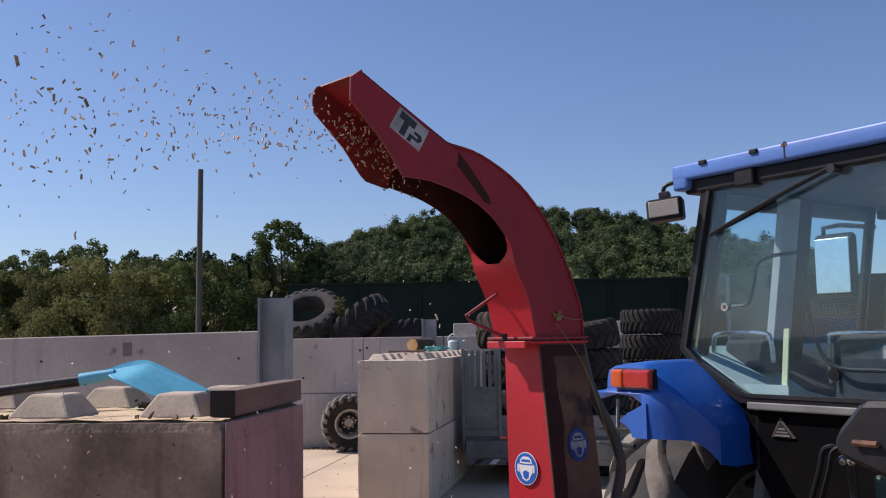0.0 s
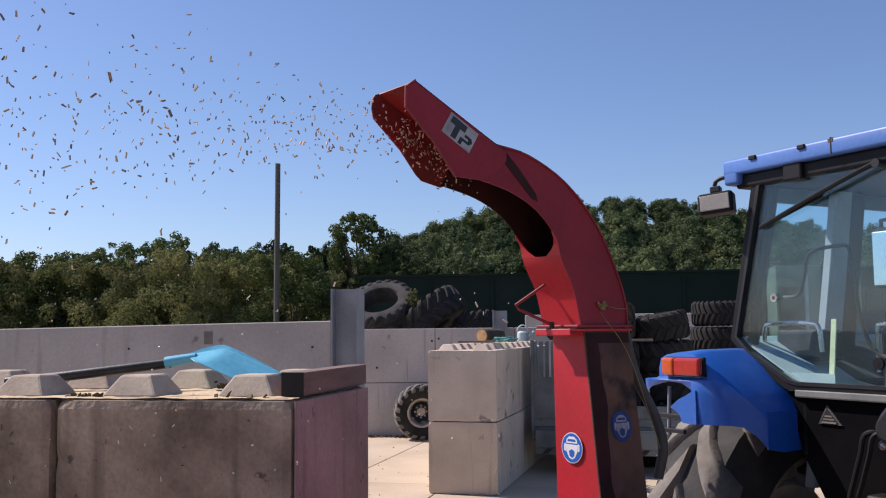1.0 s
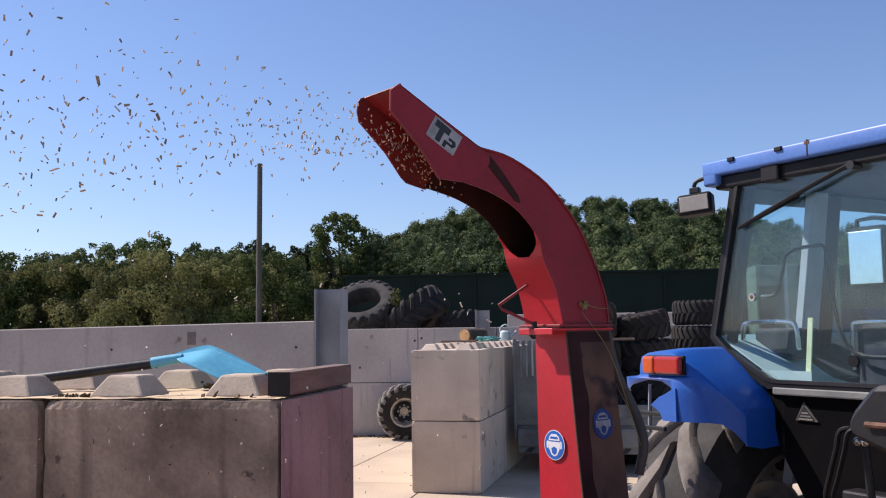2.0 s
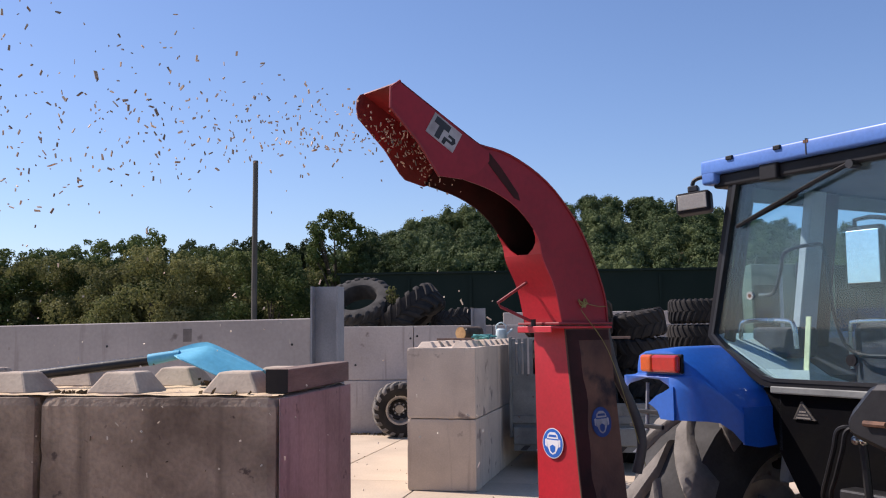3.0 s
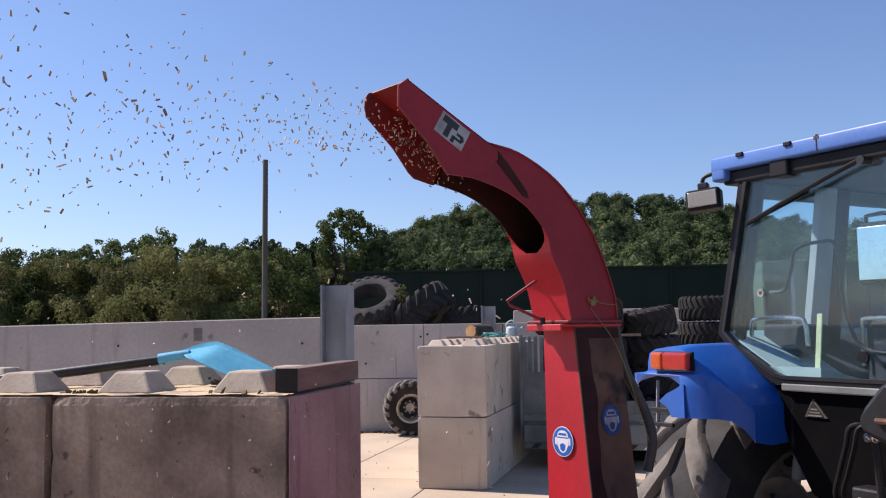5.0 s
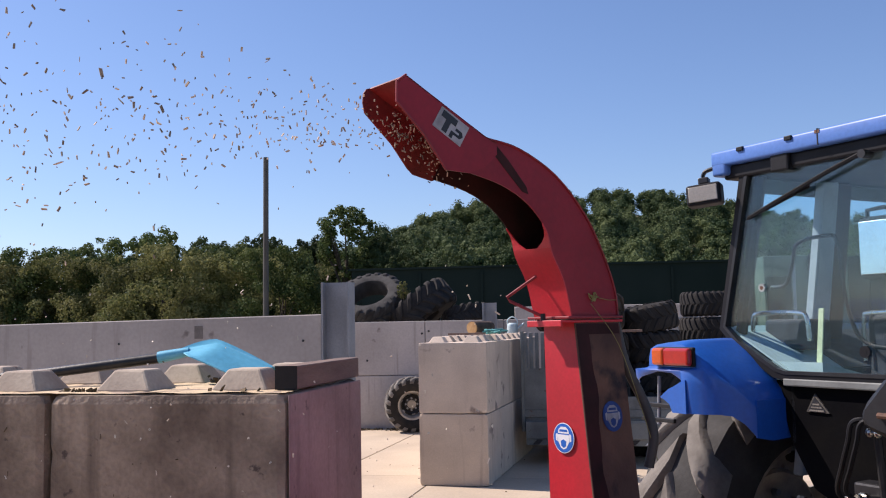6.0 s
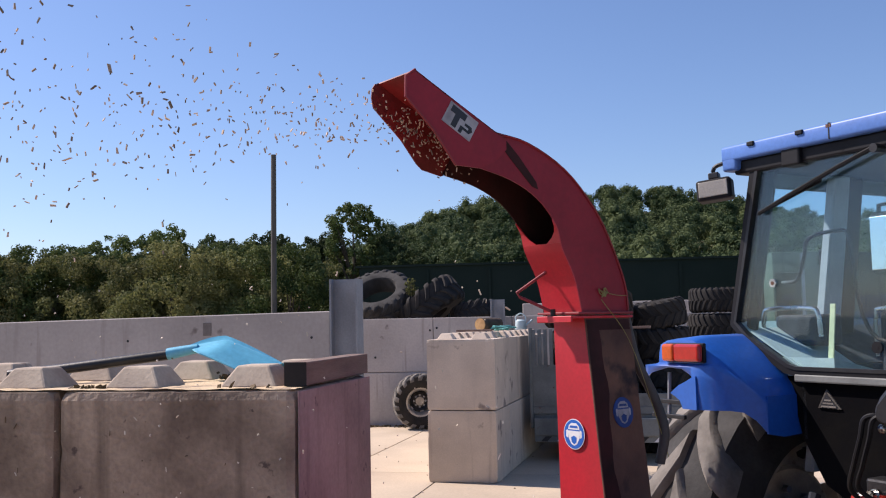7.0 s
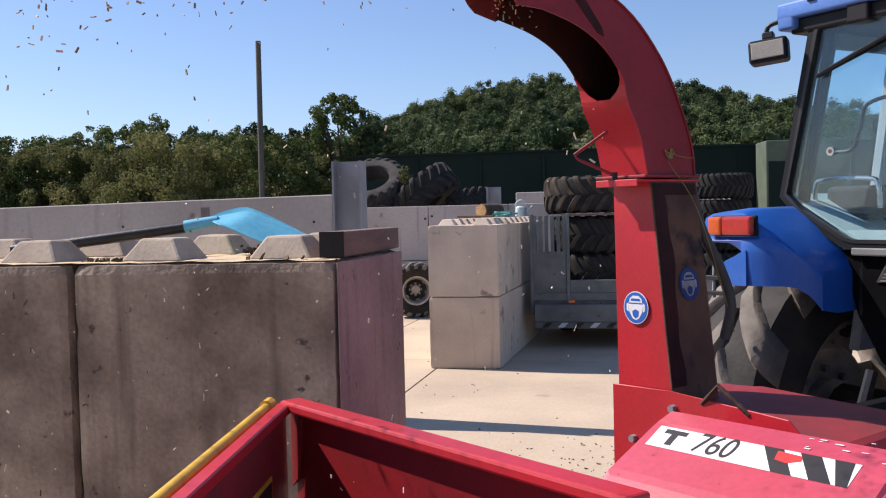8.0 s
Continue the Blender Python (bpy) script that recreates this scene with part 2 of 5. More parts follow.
SHOVELBLUE = mat("translucent_blue_plastic", (0.14, 0.47, 0.62), 0.4, scale=7, second=(0.10, 0.40, 0.56), bump=0.05, coat=0.2,
                 spots=(0.30, 0.42, 0.45), spot_scale=11, spot_cut=0.7)
TEAL = mat("teal_rope", (0.10, 0.36, 0.34), 0.8, scale=30, amount=0.4, bump=0.2)
CANW = mat("pale_plastic_can", (0.50, 0.62, 0.64), 0.45, scale=8, amount=0.15, bump=0.03)
TWINE = mat("baler_twine", (0.26, 0.24, 0.08), 0.8, scale=30, amount=0.3, bump=0.1)
NETTING = mat("dark_green_netting", (0.012, 0.022, 0.02), 0.9, scale=0.5, second=(0.02, 0.03, 0.027), bump=0.2, fine=25, spec=0.08)
CONTAINER = mat("grey_green_sheet", (0.10, 0.13, 0.09), 0.7, scale=2, second=(0.07, 0.095, 0.065), bump=0.1)
TRAILER = mat("trailer_grey", (0.20, 0.21, 0.20), 0.65, 0.2, scale=4, second=(0.13, 0.135, 0.13), bump=0.1,
              spots=(0.12, 0.07, 0.04), spot_cut=0.68)
CABGREY = mat("cab_lining_grey", (0.38, 0.43, 0.46), 0.7, scale=5, amount=0.2, bump=0.05)
CABPALE = mat("cab_pale_panel", (0.45, 0.55, 0.52), 0.7, scale=5, amount=0.15, bump=0.03)
FABRIC = mat("seat_fabric", (0.05, 0.055, 0.065), 0.95, scale=20, amount=0.3, bump=0.2)
YELLOWTAPE = mat("yellow_green_strap", (0.66, 0.72, 0.42), 0.6, scale=20, amount=0.15, bump=0.02)
CHIP = mat("wood_chip", (0.50, 0.37, 0.26), 0.8, scale=2.5, second=(0.20, 0.155, 0.115), bump=0.1, jitter=0.65, island=True)
PALECHIP = mat("pale_shaving", (0.66, 0.58, 0.46), 0.8, scale=30, amount=0.2, bump=0.0, jitter=0.2, island=True)
MOSS = mat("dry_debris", (0.13, 0.09, 0.045), 0.95, scale=20, amount=0.5, bump=0.5)
BARK = mat("bark", (0.09, 0.07, 0.05), 0.9, scale=5, amount=0.4, bump=0.4, stretch=(3, 3, 0.6))
LEAF = leaf_mat("hedge_leaves", (0.042, 0.072, 0.020), (0.145, 0.172, 0.058), 0.24)
LEAF_OLIVE = leaf_mat("olive_leaves", (0.105, 0.122, 0.040), (0.27, 0.255, 0.105), 0.32)
LEAF_FAR = leaf_mat("woodland_leaves", (0.026, 0.047, 0.018), (0.105, 0.130, 0.052), 0.2, 0.13, 0.44, 0.72, 0.14)
GLASS = glass_mat("tinted_glass", (0.86, 0.96, 1.0), 0.016)
GLASS_SIDE = glass_mat("clear_cab_glass", (0.86, 0.95, 0.98), 0.012)
MIRROR = mat("mirror_glass", (0.8, 0.82, 0.84), 0.14, 1.0, amount=0.02, bump=0.0)


# ---- mesh helpers ----
def part(name, bm, material, parent=None, label="", smooth=False):
    me = bpy.data.meshes.new(name)
    bmesh.ops.recalc_face_normals(bm, faces=bm.faces[:])
    for f in bm.faces:
        f.smooth = smooth
    bm.to_mesh(me)
    bm.free()
    me.materials.append(material)
    ob = new(name, me)
    if parent:
        ob.parent = parent
    if label:
        ob["label"] = label
    if smooth:
        me.set_sharp_from_angle(angle=radians(40))
    return ob


def thing(name, label, category, m=None, group="", kind=""):
    ob = new(name)
    ob.empty_display_size = 0.1
    if m is not None:
        ob.matrix_world = m
    return tagged(ob, label, category, group, kind)


def box(x0, x1, y0, y1, z0, z1, bevel=0.0, seg=2, bm=None):
    bm2 = bmesh.new()
    bmesh.ops.create_cube(bm2, size=1)
    for v in bm2.verts:
        v.co = Vector((x0 if v.co.x < 0 else x1, y0 if v.co.y < 0 else y1, z0 if v.co.z < 0 else z1))
    if bevel:
        bmesh.ops.bevel(bm2, geom=bm2.edges[:], offset=bevel, segments=seg, affect="EDGES", profile=0.5)
    return merge(bm, bm2)


def merge(bm, bm2):
    if bm is None:
        return bm2
    me = bpy.data.meshes.new("tmp")
    bm2.to_mesh(me)
    bm2.free()
    bm.from_mesh(me)
    bpy.data.meshes.remove(me)
    return bm


def prism(poly, place, bevel=0.0, seg=1, bm=None):
    """A polygon pushed between two sides: place(side, a, b) gives the point, side 0 or 1."""
    b2 = bmesh.new()
    lo = [b2.verts.new(place(0, *p)) for p in poly]
    hi = [b2.verts.new(place(1, *p)) for p in poly]
    b2.faces.new(lo)
    b2.faces.new(hi[::-1])
    k = len(poly)
    for i in range(k):
        b2.faces.new((lo[i], hi[i], hi[(i + 1) % k], lo[(i + 1) % k]))
    if bevel:
        bmesh.ops.bevel(b2, geom=b2.edges[:], offset=bevel, segments=seg, affect="EDGES", profile=0.5)
    return merge(bm, b2)


def plate_x(poly, x0, x1, bevel=0.0, bm=None):
    return prism(poly, lambda s, a, b: (x1 if s else x0, a, b), bevel, bm=bm)


def plate_y(poly, y0, y1, bevel=0.0, bm=None):
    return prism(poly, lambda s, a, b: (a, y1 if s else y0, b), bevel, bm=bm)


def plate_z(poly, z0, z1, bevel=0.0, bm=None):
    return prism(poly, lambda s, a, b: (a, b, z1 if s else z0), bevel, bm=bm)


def tube(points, r, sides=8, bm=None, taper=None):
    """A round bar along points."""
    b2 = bmesh.new()
    pts = [Vector(p) for p in points]
    rings = []
    for i, p in enumerate(pts):
        d = (pts[min(i + 1, len(pts) - 1)] - pts[max(i - 1, 0)]).normalized()
        a = d.orthogonal().normalized() if not rings else (rings[-1][1] - d * rings[-1][1].dot(d)).normalized()
        c = d.cross(a)
        rr = r if taper is None else r * (1 + (taper - 1) * i / (len(pts) - 1))
        rings.append(([b2.verts.new(p + rr * (math.cos(t) * a + math.sin(t) * c)) for t in np.linspace(0, 2 * math.pi, sides, endpoint=False)], a))
    for (u, _), (v, _) in zip(rings, rings[1:]):
        for k in range(sides):
            b2.faces.new((u[k], u[(k + 1) % sides], v[(k + 1) % sides], v[k]))
    b2.faces.new(rings[0][0][::-1])
    b2.faces.new(rings[-1][0])
    return merge(bm, b2)


def bend(points, n=5):
    """Points of a smooth line through the given ones."""
    p = [Vector(q) for q in points]
    p = [2 * p[0] - p[1]] + p + [2 * p[-1] - p[-2]]
    out = []
    for i in range(1, len(p) - 2):
        for k in range(n):
            t = k / n
            out.append(0.5 * (2 * p[i] + (p[i + 1] - p[i - 1]) * t + (2 * p[i - 1] - 5 * p[i] + 4 * p[i + 1] - p[i + 2]) * t * t
                              + (3 * p[i] - p[i - 1] - 3 * p[i + 1] + p[i + 2]) * t ** 3))
    return out + [p[-2]]


def lathe(profile, axis="x", steps=40, closed=True):
    """A (radius, along) outline turned round an axis."""
    bm = bmesh.new()
    rings = []
    for i in range(steps):
        t = 2 * math.pi * i / steps
        ring = []
        for r, a in profile:
            c, s = r * math.cos(t), r * math.sin(t)
            ring.append(bm.verts.new({"x": (a, c, s), "y": (c, a, s), "z": (c, s, a)}[axis]))
        rings.append(ring)
    k = len(profile)
    for i in range(steps):
        u, v = rings[i], rings[(i + 1) % steps]
        for j in range(k if closed else k - 1):
            bm.faces.new((u[j], u[(j + 1) % k], v[(j + 1) % k], v[j]))
    return bm


def sheet(points, thick, bm=None):
    """A thin bent sheet through a grid of points (rows of equal length)."""
    b2 = bmesh.new()
    rows = [[b2.verts.new(p) for p in row] for row in points]
    for u, v in zip(rows, rows[1:]):
        for k in range(len(u) - 1):
            b2.faces.new((u[k], u[k + 1], v[k + 1], v[k]))
    bmesh.ops.recalc_face_normals(b2, faces=b2.faces[:])
    bmesh.ops.solidify(b2, geom=b2.faces[:], thickness=thick)
    return merge(bm, b2)


def fr(x, y, ang, z=0.0):
    return pose(x, y, z, 0, 0, ang)


# ---- ground ----
bm = bmesh.new()
bmesh.ops.create_grid(bm, x_segments=8, y_segments=8, size=900)
for v in bm.verts:
    v.co.z = -0.03
ground = tagged(part("ground", bm, EARTH), "flat bare earth and grass around the yard", "ground", kind="structure")
YARD_F = fr(-0.94, 10.0, -6.3)
us = [-21.4, -17.4, -13.4, -9.4, -5.4, -1.36, 0.0, 4.1, 8.2, 12.3]
vs = [-14.0, -9.0, -4.0, 1.0, 6.0, 11.0, 16.0]
for u0, u1 in zip(us, us[1:]):
    for v0, v1 in zip(vs, vs[1:]):
        slab = part("concrete_slab", box(u0 + 0.007, u1 - 0.007, v0 + 0.007, v1 - 0.007, -0.15, 0.0, 0.004, 1), YARD, ground)
        slab.matrix_world = YARD_F
joints = part("joint_filler", box(us[0], us[-1], vs[0], vs[-1], -0.028, -0.012), EARTH, ground)
joints.matrix_world = YARD_F


# ---- interlocking concrete blocks ----
def frustum(cx, cy, z, base, top, h, bm=None):
    b2 = bmesh.new()
    lo = [b2.verts.new((cx + sx * base, cy + sy * base, z)) for sx, sy in ((-1, -1), (1, -1), (1, 1), (-1, 1))]
    hi = [b2.verts.new((cx + sx * top, cy + sy * top, z + h)) for sx, sy in ((-1, -1), (1, -1), (1, 1), (-1, 1))]
    b2.faces.new(lo[::-1])
    b2.faces.new(hi)
    for k in range(4):
        b2.faces.new((lo[k], lo[(k + 1) % 4], hi[(k + 1) % 4], hi[k]))
    bmesh.ops.bevel(b2, geom=b2.edges[:], offset=0.008, segments=2, affect="EDGES", profile=0.5)
    for v in b2.verts:
        v.co += 0.002 * noise.noise_vector(v.co * 14)
    return merge(bm, b2)


def worn_block(s=0.8, seed=0, wear=0.003):
    """A cubic block body with chipped arrises."""
    bm = box(-s / 2 + 0.004, s / 2 - 0.004, -s / 2 + 0.004, s / 2 - 0.004, 0.003, s - 0.003)
    bmesh.ops.subdivide_edges(bm, edges=bm.edges[:], cuts=24, use_grid_fill=True)
    h = s / 2 - 0.004
    off = Vector((seed * 7.3, seed * 3.1, seed * 5.7))
    for v in bm.verts:
        n_edge = sum((abs(abs(v.co.x) - h) < 1e-4, abs(abs(v.co.y) - h) < 1e-4, v.co.z < 0.004 or v.co.z > s - 0.004))
        c = Vector((v.co.x, v.co.y, v.co.z - s / 2))
        if n_edge >= 2:
            chip = wear + 0.010 * max(0.0, noise.noise(v.co * 13 + off) - 0.15) + (0.006 if n_edge == 3 else 0)
            v.co -= Vector([chip * math.copysign(1, q) if abs(abs(q) - lim) < 0.006 else 0 for q, lim in zip(c, (h, h, s / 2 - 0.003))])
        else:
            v.co += 0.0014 * noise.noise_vector(v.co * 8 + off)
    return bm


def block_set(label, material, group, n_seed):
    """One block with four studs, ready to be copied."""
    ob = thing("concrete_block", label, "concrete block", group=group)
    part("body", worn_block(seed=n_seed, wear=0.006 if material is CONC_NEAR else 0.0025), material, ob)
    for sx in (-0.2, 0.2):
        for sy in (-0.2, 0.2):
            part("stud", frustum(sx, sy, 0.795, 0.100, 0.054, 0.070), STUD if material is CONC_NEAR else material, ob)
    return ob


NEAR_F = fr(-0.315, 2.36, -5)
GREY_F = fr(-0.19, 10.22, -8)
near_label = "brown weathered cubic concrete block with pyramid studs on top"
first = block_set(near_label, CONC_NEAR, "block wall beside the wood chipper", 1)
first.matrix_world = NEAR_F @ pose(-0.4, 0.4, 0.8)
near_blocks = {1: first}
for i in range(3):
    for k in (0, 1):
        if (i, k) != (0, 1):
            ob = copy_thing(first, NEAR_F @ pose(-0.4 - 0.802 * i - (0.003 if k else 0), 0.4, 0.8 * k, 0, 0, 90 * ((i + k) % 4)))
            if i == 0:
                near_blocks[k] = ob
# Thin end-face panels that carry the painted pink bounce light.
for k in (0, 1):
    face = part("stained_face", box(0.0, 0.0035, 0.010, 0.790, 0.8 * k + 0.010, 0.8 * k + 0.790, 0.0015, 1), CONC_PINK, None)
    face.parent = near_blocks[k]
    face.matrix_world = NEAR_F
# Pale layer added so the sunlit block tops come out bright.
bm = bmesh.new()
bmesh.ops.create_grid(bm, x_segments=90, y_segments=30, size=1)
for v in bm.verts:
    v.co = Vector((-1.2 + 1.19 * v.co.x, 0.4 + 0.385 * v.co.y, 0))
    v.co.z = 0.002 + 0.006 * max(0, noise.noise(v.co * 8) + 0.35) + 0.003 * noise.noise(v.co * 40)
top_layer = part("sawdust", bm, PALE_TOP, smooth=True)
top_layer.matrix_world = NEAR_F @ pose(0, 0, 1.594)
tagged(top_layer, "pale layer added to brighten the sunlit block tops", "sawdust", kind="stuff")
grey_label = "pale grey cubic concrete block in a two-high row"
firstg = block_set(grey_label, CONC_GREY, "row of pale concrete blocks", 2)
firstg.matrix_world = GREY_F @ pose(-0.39, 0.4, 0.8)
for i in range(5):
    for k in (0, 1):
        if (i, k) != (0, 1):
            copy_thing(firstg, GREY_F @ pose(-0.39 - 0.01 * k, 0.4 + 0.802 * i, 0.8 * k, 0, 0, 90 * ((i * 3 + k) % 4)))

# ---- panel walls with steel posts ----
WALL_R = fr(-2.95, 16.2, 1.0)


def i_beam(h, w=0.5, d=0.5, t=0.03):
    bm = box(-w / 2, w / 2, -d / 2, -d / 2 + t, 0, h)
    bm = box(-w / 2, w / 2, d / 2 - t, d / 2, 0, h, bm=bm)
    return box(-t / 2, t / 2, -d / 2 + t, d / 2 - t, 0, h, bm=bm)


wall_r = thing("wall_east", "grey precast concrete panel wall with a horizontal joint", "wall", WALL_R, kind="structure")
for x0, x1 in ((0.0, 1.33), (1.34, 2.72)):
    part("panel", box(x0, x1, 0.0, 0.16, 0.0, 0.93, 0.012), CONC_WALL, wall_r)
    part("panel", box(x0, x1, 0.004, 0.16, 0.938, 1.88, 0.012), CONC_WALL, wall_r)
for x, z in ((1.28, 1.66), (1.40, 1.70), (0.3, 1.2)):
    part("lifting_socket", tube([(x, 0.0, z), (x, -0.004, z)], 0.02, 12), INK, wall_r)
part("panel", box(2.73, 6.5, 0.0, 0.16, 0.0, 0.93, 0.012), CONC_WALL, wall_r)
part("panel", box(2.73, 6.5, 0.004, 0.16, 0.938, 1.88, 0.012), CONC_WALL, wall_r)
WALL_L = fr(-1.30, 7.66, 174.0)
wall_l = thing("wall_west", "long grey precast concrete panel wall along the hedge", "wall", WALL_L, kind="structure")


def top_l(x):
    return 1.912 - 0.0105 * x


for x0, x1 in ((0.16, 5.99), (6.0, 11.99), (12.0, 17.99)):
    part("panel", box(x0, x1, -0.14, 0.0, 0.0, 0.94, 0.012), CONC_WALL, wall_l)
    part("panel", plate_y([(x0, 0.948), (x1, 0.948), (x1, top_l(x1)), (x0, top_l(x0))], -0.144, 0.0, 0.008), CONC_WALL, wall_l)
part("patch", plate_y([(1.275, 1.715), (1.355, 1.715), (1.355, 1.83), (1.275, 1.83)], 0.001, 0.004), STAIN, wall_l, "dark square stain")
for x, z in ((0.33, 1.683), (2.1, 1.68)):
    part("lifting_socket", tube([(x, 0.0, z), (x, 0.004, z)], 0.011, 12), INK, wall_l)
post = tagged(part("steel_post", i_beam(2.185, 0.22, 0.245, 0.016), STEEL), "tall grey steel beam post between wall panels", "post")
post.matrix_world = fr(-1.325, 7.74, 87)
post2 = tagged(part("steel_post", i_beam(2.17, 0.2, 0.25), STEEL), "short grey steel beam post at the wall's end", "post")
post2.matrix_world = fr(-0.46, 16.05, 92)

# ---- dark shed and low far wall ----
shed = thing("shed", "long low shed clad in dark green netting", "shed", fr(0, 30, 0))
part("wall", box(-5.7, 22, 0, 8, 0, 3.62), NETTING, shed)
part("roof", box(-5.8, 22.1, -0.08, 8.1, 3.622, 3.69), NETTING, shed)
for i in range(14):
    part("batten", box(-5.5 + 2 * i, -5.42 + 2 * i, -0.05, -0.004, 0.05, 3.5), NETTING, shed)
low_wall = tagged(part("wall_north", box(-0.2, 4.2, 22.0, 22.2, 0, 2.20, 0.02), CONC_WALL), "pale grey concrete wall before the dark shed", "wall", kind="structure")

container = thing("storage_container", "grey-green storage container standing before the dark shed", "container", fr(6.98, 28.4, 0))
part("body", box(0, 2.4, 0, 1.3, 0.0, 3.66, 0.03), CONTAINER, container)
part("door", box(0.06, 0.78, -0.03, -0.002, 0.05, 3.05, 0.01), NETTING, container, "dark lower door panel")
part("corner_post", box(0.80, 0.90, -0.035, -0.002, 0.0, 3.6, 0.01), STEEL, container)

# ---- telegraph pole ----
pole = thing("telegraph_pole", "tall bare weathered wooden pole behind the wall", "pole", fr(-8.53, 29.86, 0))
part("shaft", tube([(0, 0, 0), (0, 0, 3), (0.02, 0, 7.45)], 0.100, 12, taper=0.85), POLEWOOD, pole, smooth=True)


# ---- trees ----
def leaf_cloud(rng, lobes, count, size, ruffle=0.42):
    """Leaf clumps on the shells of several lobes (x, y, z, rx, ry, rz)."""
    w = np.array([l[3] * l[4] + l[3] * l[5] + l[4] * l[5] for l in lobes])
    which = rng.choice(len(lobes), count, p=w / w.sum())
    L = np.array(lobes)[which]
    d = rng.normal(size=(count, 3))
    d /= np.linalg.norm(d, axis=1)[:, None]
    rad = 1.0 - 0.45 * rng.random(count) ** 2 + 0.055 * rng.normal(size=count)
    c = L[:, :3] + d * L[:, 3:6] * rad[:, None]
    nrm = d + ruffle * rng.normal(size=(count, 3))
    nrm /= np.linalg.norm(nrm, axis=1)[:, None]
    a = np.cross(nrm, rng.normal(size=(count, 3)))
    a /= np.linalg.norm(a, axis=1)[:, None]
    b = np.cross(nrm, a)
    s = size * (0.6 + 0.8 * rng.random(count))[:, None]
    # each clump: a bent leaf spray of two triangles sharing a rib
    p0, p1 = c - a * s, c + a * s
    p2 = c + b * s * 0.62 + nrm * s * 0.25
    p3 = c - b * s * 0.62 + nrm * s * 0.25
    verts = np.stack([p0, p2, p1, p3], 1).reshape(-1, 3)
    idx = np.arange(count)[:, None] * 4
    faces = np.concatenate([idx + [0, 1, 2], idx + [0, 2, 3]], 1).reshape(-1, 3)
    return verts, faces


def cloud_mesh(name, verts, faces, material):
    me = bpy.data.meshes.new(name)
    me.from_pydata(verts.tolist(), [], faces.tolist())
    me.materials.append(material)
    return me


def tree_kind(seed, height, spread, leaves, size, material, low=0.15):
    """A trunk with limbs and an uneven crown of leaf sprays."""
    rng = np.random.default_rng(seed)
    ob = new("tree")
    bm = tube([(0, 0, -0.1), (0.08, 0.03, height * 0.3), (-0.05, 0.05, height * 0.62)], 0.035 * height ** 0.8, 8, taper=0.5)
    lobes = []
    for i in range(60):
        d = rng.normal(size=3)
        d /= np.linalg.norm(d)
        q = 0.55 + 0.5 * rng.random()
        x, y = spread * d[0] * q, spread * d[1] * q
        z = height * (0.46 + low * 0.5) + height * (0.44 - low * 0.4) * d[2] * q
        r = spread * (0.12 + 0.14 * rng.random())
        lobes.append((x, y, z, r, r * (0.7 + 0.6 * rng.random()), r * (0.6 + 0.6 * rng.random())))
        if i % 6 == 0:
            tube([(0, 0, z * 0.45), (x * 0.5, y * 0.5, z * 0.75), (x, y, z)], 0.011 * height ** 0.8, 5, bm=bm, taper=0.35)
    for i in range(26):
        ang, t = rng.random() * 6.28, rng.random()
        o = spread * 0.75 * math.sqrt(rng.random())
        z = height * (0.82 + 0.11 * t)
        w = spread * (0.06 + 0.06 * rng.random())
        lobes.append((o * math.cos(ang), o * math.sin(ang), z, w, w, w * (0.7 + 0.5 * rng.random())))
    part("trunk", bm, BARK, ob, smooth=True)
    v, f = leaf_cloud(rng, lobes, leaves, size)
    crown = new("crown", cloud_mesh("crown", v, f, material))
    crown.parent = ob
    return ob


rng = np.random.default_rng(5)
kinds = [tree_kind(11, 5.0, 2.2, 20000, 0.056, LEAF, 0.0), tree_kind(12, 4.6, 2.2, 20000, 0.050, LEAF_OLIVE, 0.0),
         tree_kind(13, 5.6, 2.1, 20000, 0.056, LEAF, 0.0), tree_kind(14, 8.6, 2.2, 14000, 0.085, LEAF_FAR, 0.3), tree_kind(15, 8.6, 1.75, 6500, 0.09, LEAF, 0.45)]
labels = ["dark green bushy hedgerow tree behind the wall", "olive and straw-coloured scrubby tree behind the wall",
          "tall leafy green hedgerow tree with uneven crown", "round-topped broadleaf tree in full green leaf", "airy light green tree standing above the woodland edge"]
used = set()


def plant(k, x, y, s, turn):
    m = fr(x, y, turn, -0.03) @ Matrix.Diagonal((s, s, s, 1))
    if k in used:
        ob = copy_thing(kinds[k], fr(x, y, turn, -0.03))
        ob.scale = (s, s, s)
    else:
        ob = kinds[k]
        ob.matrix_world = m
        used.add(k)
    tagged(ob, labels[k], "tree", "trees of the hedgerow")


for i in range(13):
    x = -27 + 1.51 * i
    plant([0, 0, 2, 0, 1, 2, 1, 0, 1, 1, 1, 1, 0][i], x, 33.2 + 0.7 * (i % 3) + (1.6 if x < -15 else 0), [1.02, 1.08, 0.98, 1.04, 1.12][i % 5], i * 77)
for i in range(10):
    plant([0, 2, 2, 0, 1][i % 5], -31 + 2.32 * i, 39.5 + 1.9 * (i % 2), [1.12, 1.07, 1.17, 1.10][i % 4], i * 53)
for i, (x, y, s) in enumerate(((-19.6, 96.4, 1.76), (-17.0, 99, 1.36), (-27.5, 93, 1.36), (-33.1, 92, 1.33), (-15.9, 95, 1.16), (-12.8, 93, 1.10),
                              (-40.3, 96, 1.33), (-8.6, 96, 1.12), (-48.0, 96, 1.33), (-24.0, 100, 1.40), (-30.0, 100, 1.36))):
    plant(4 if i == 0 else 3, x, y, s, 40 * i)

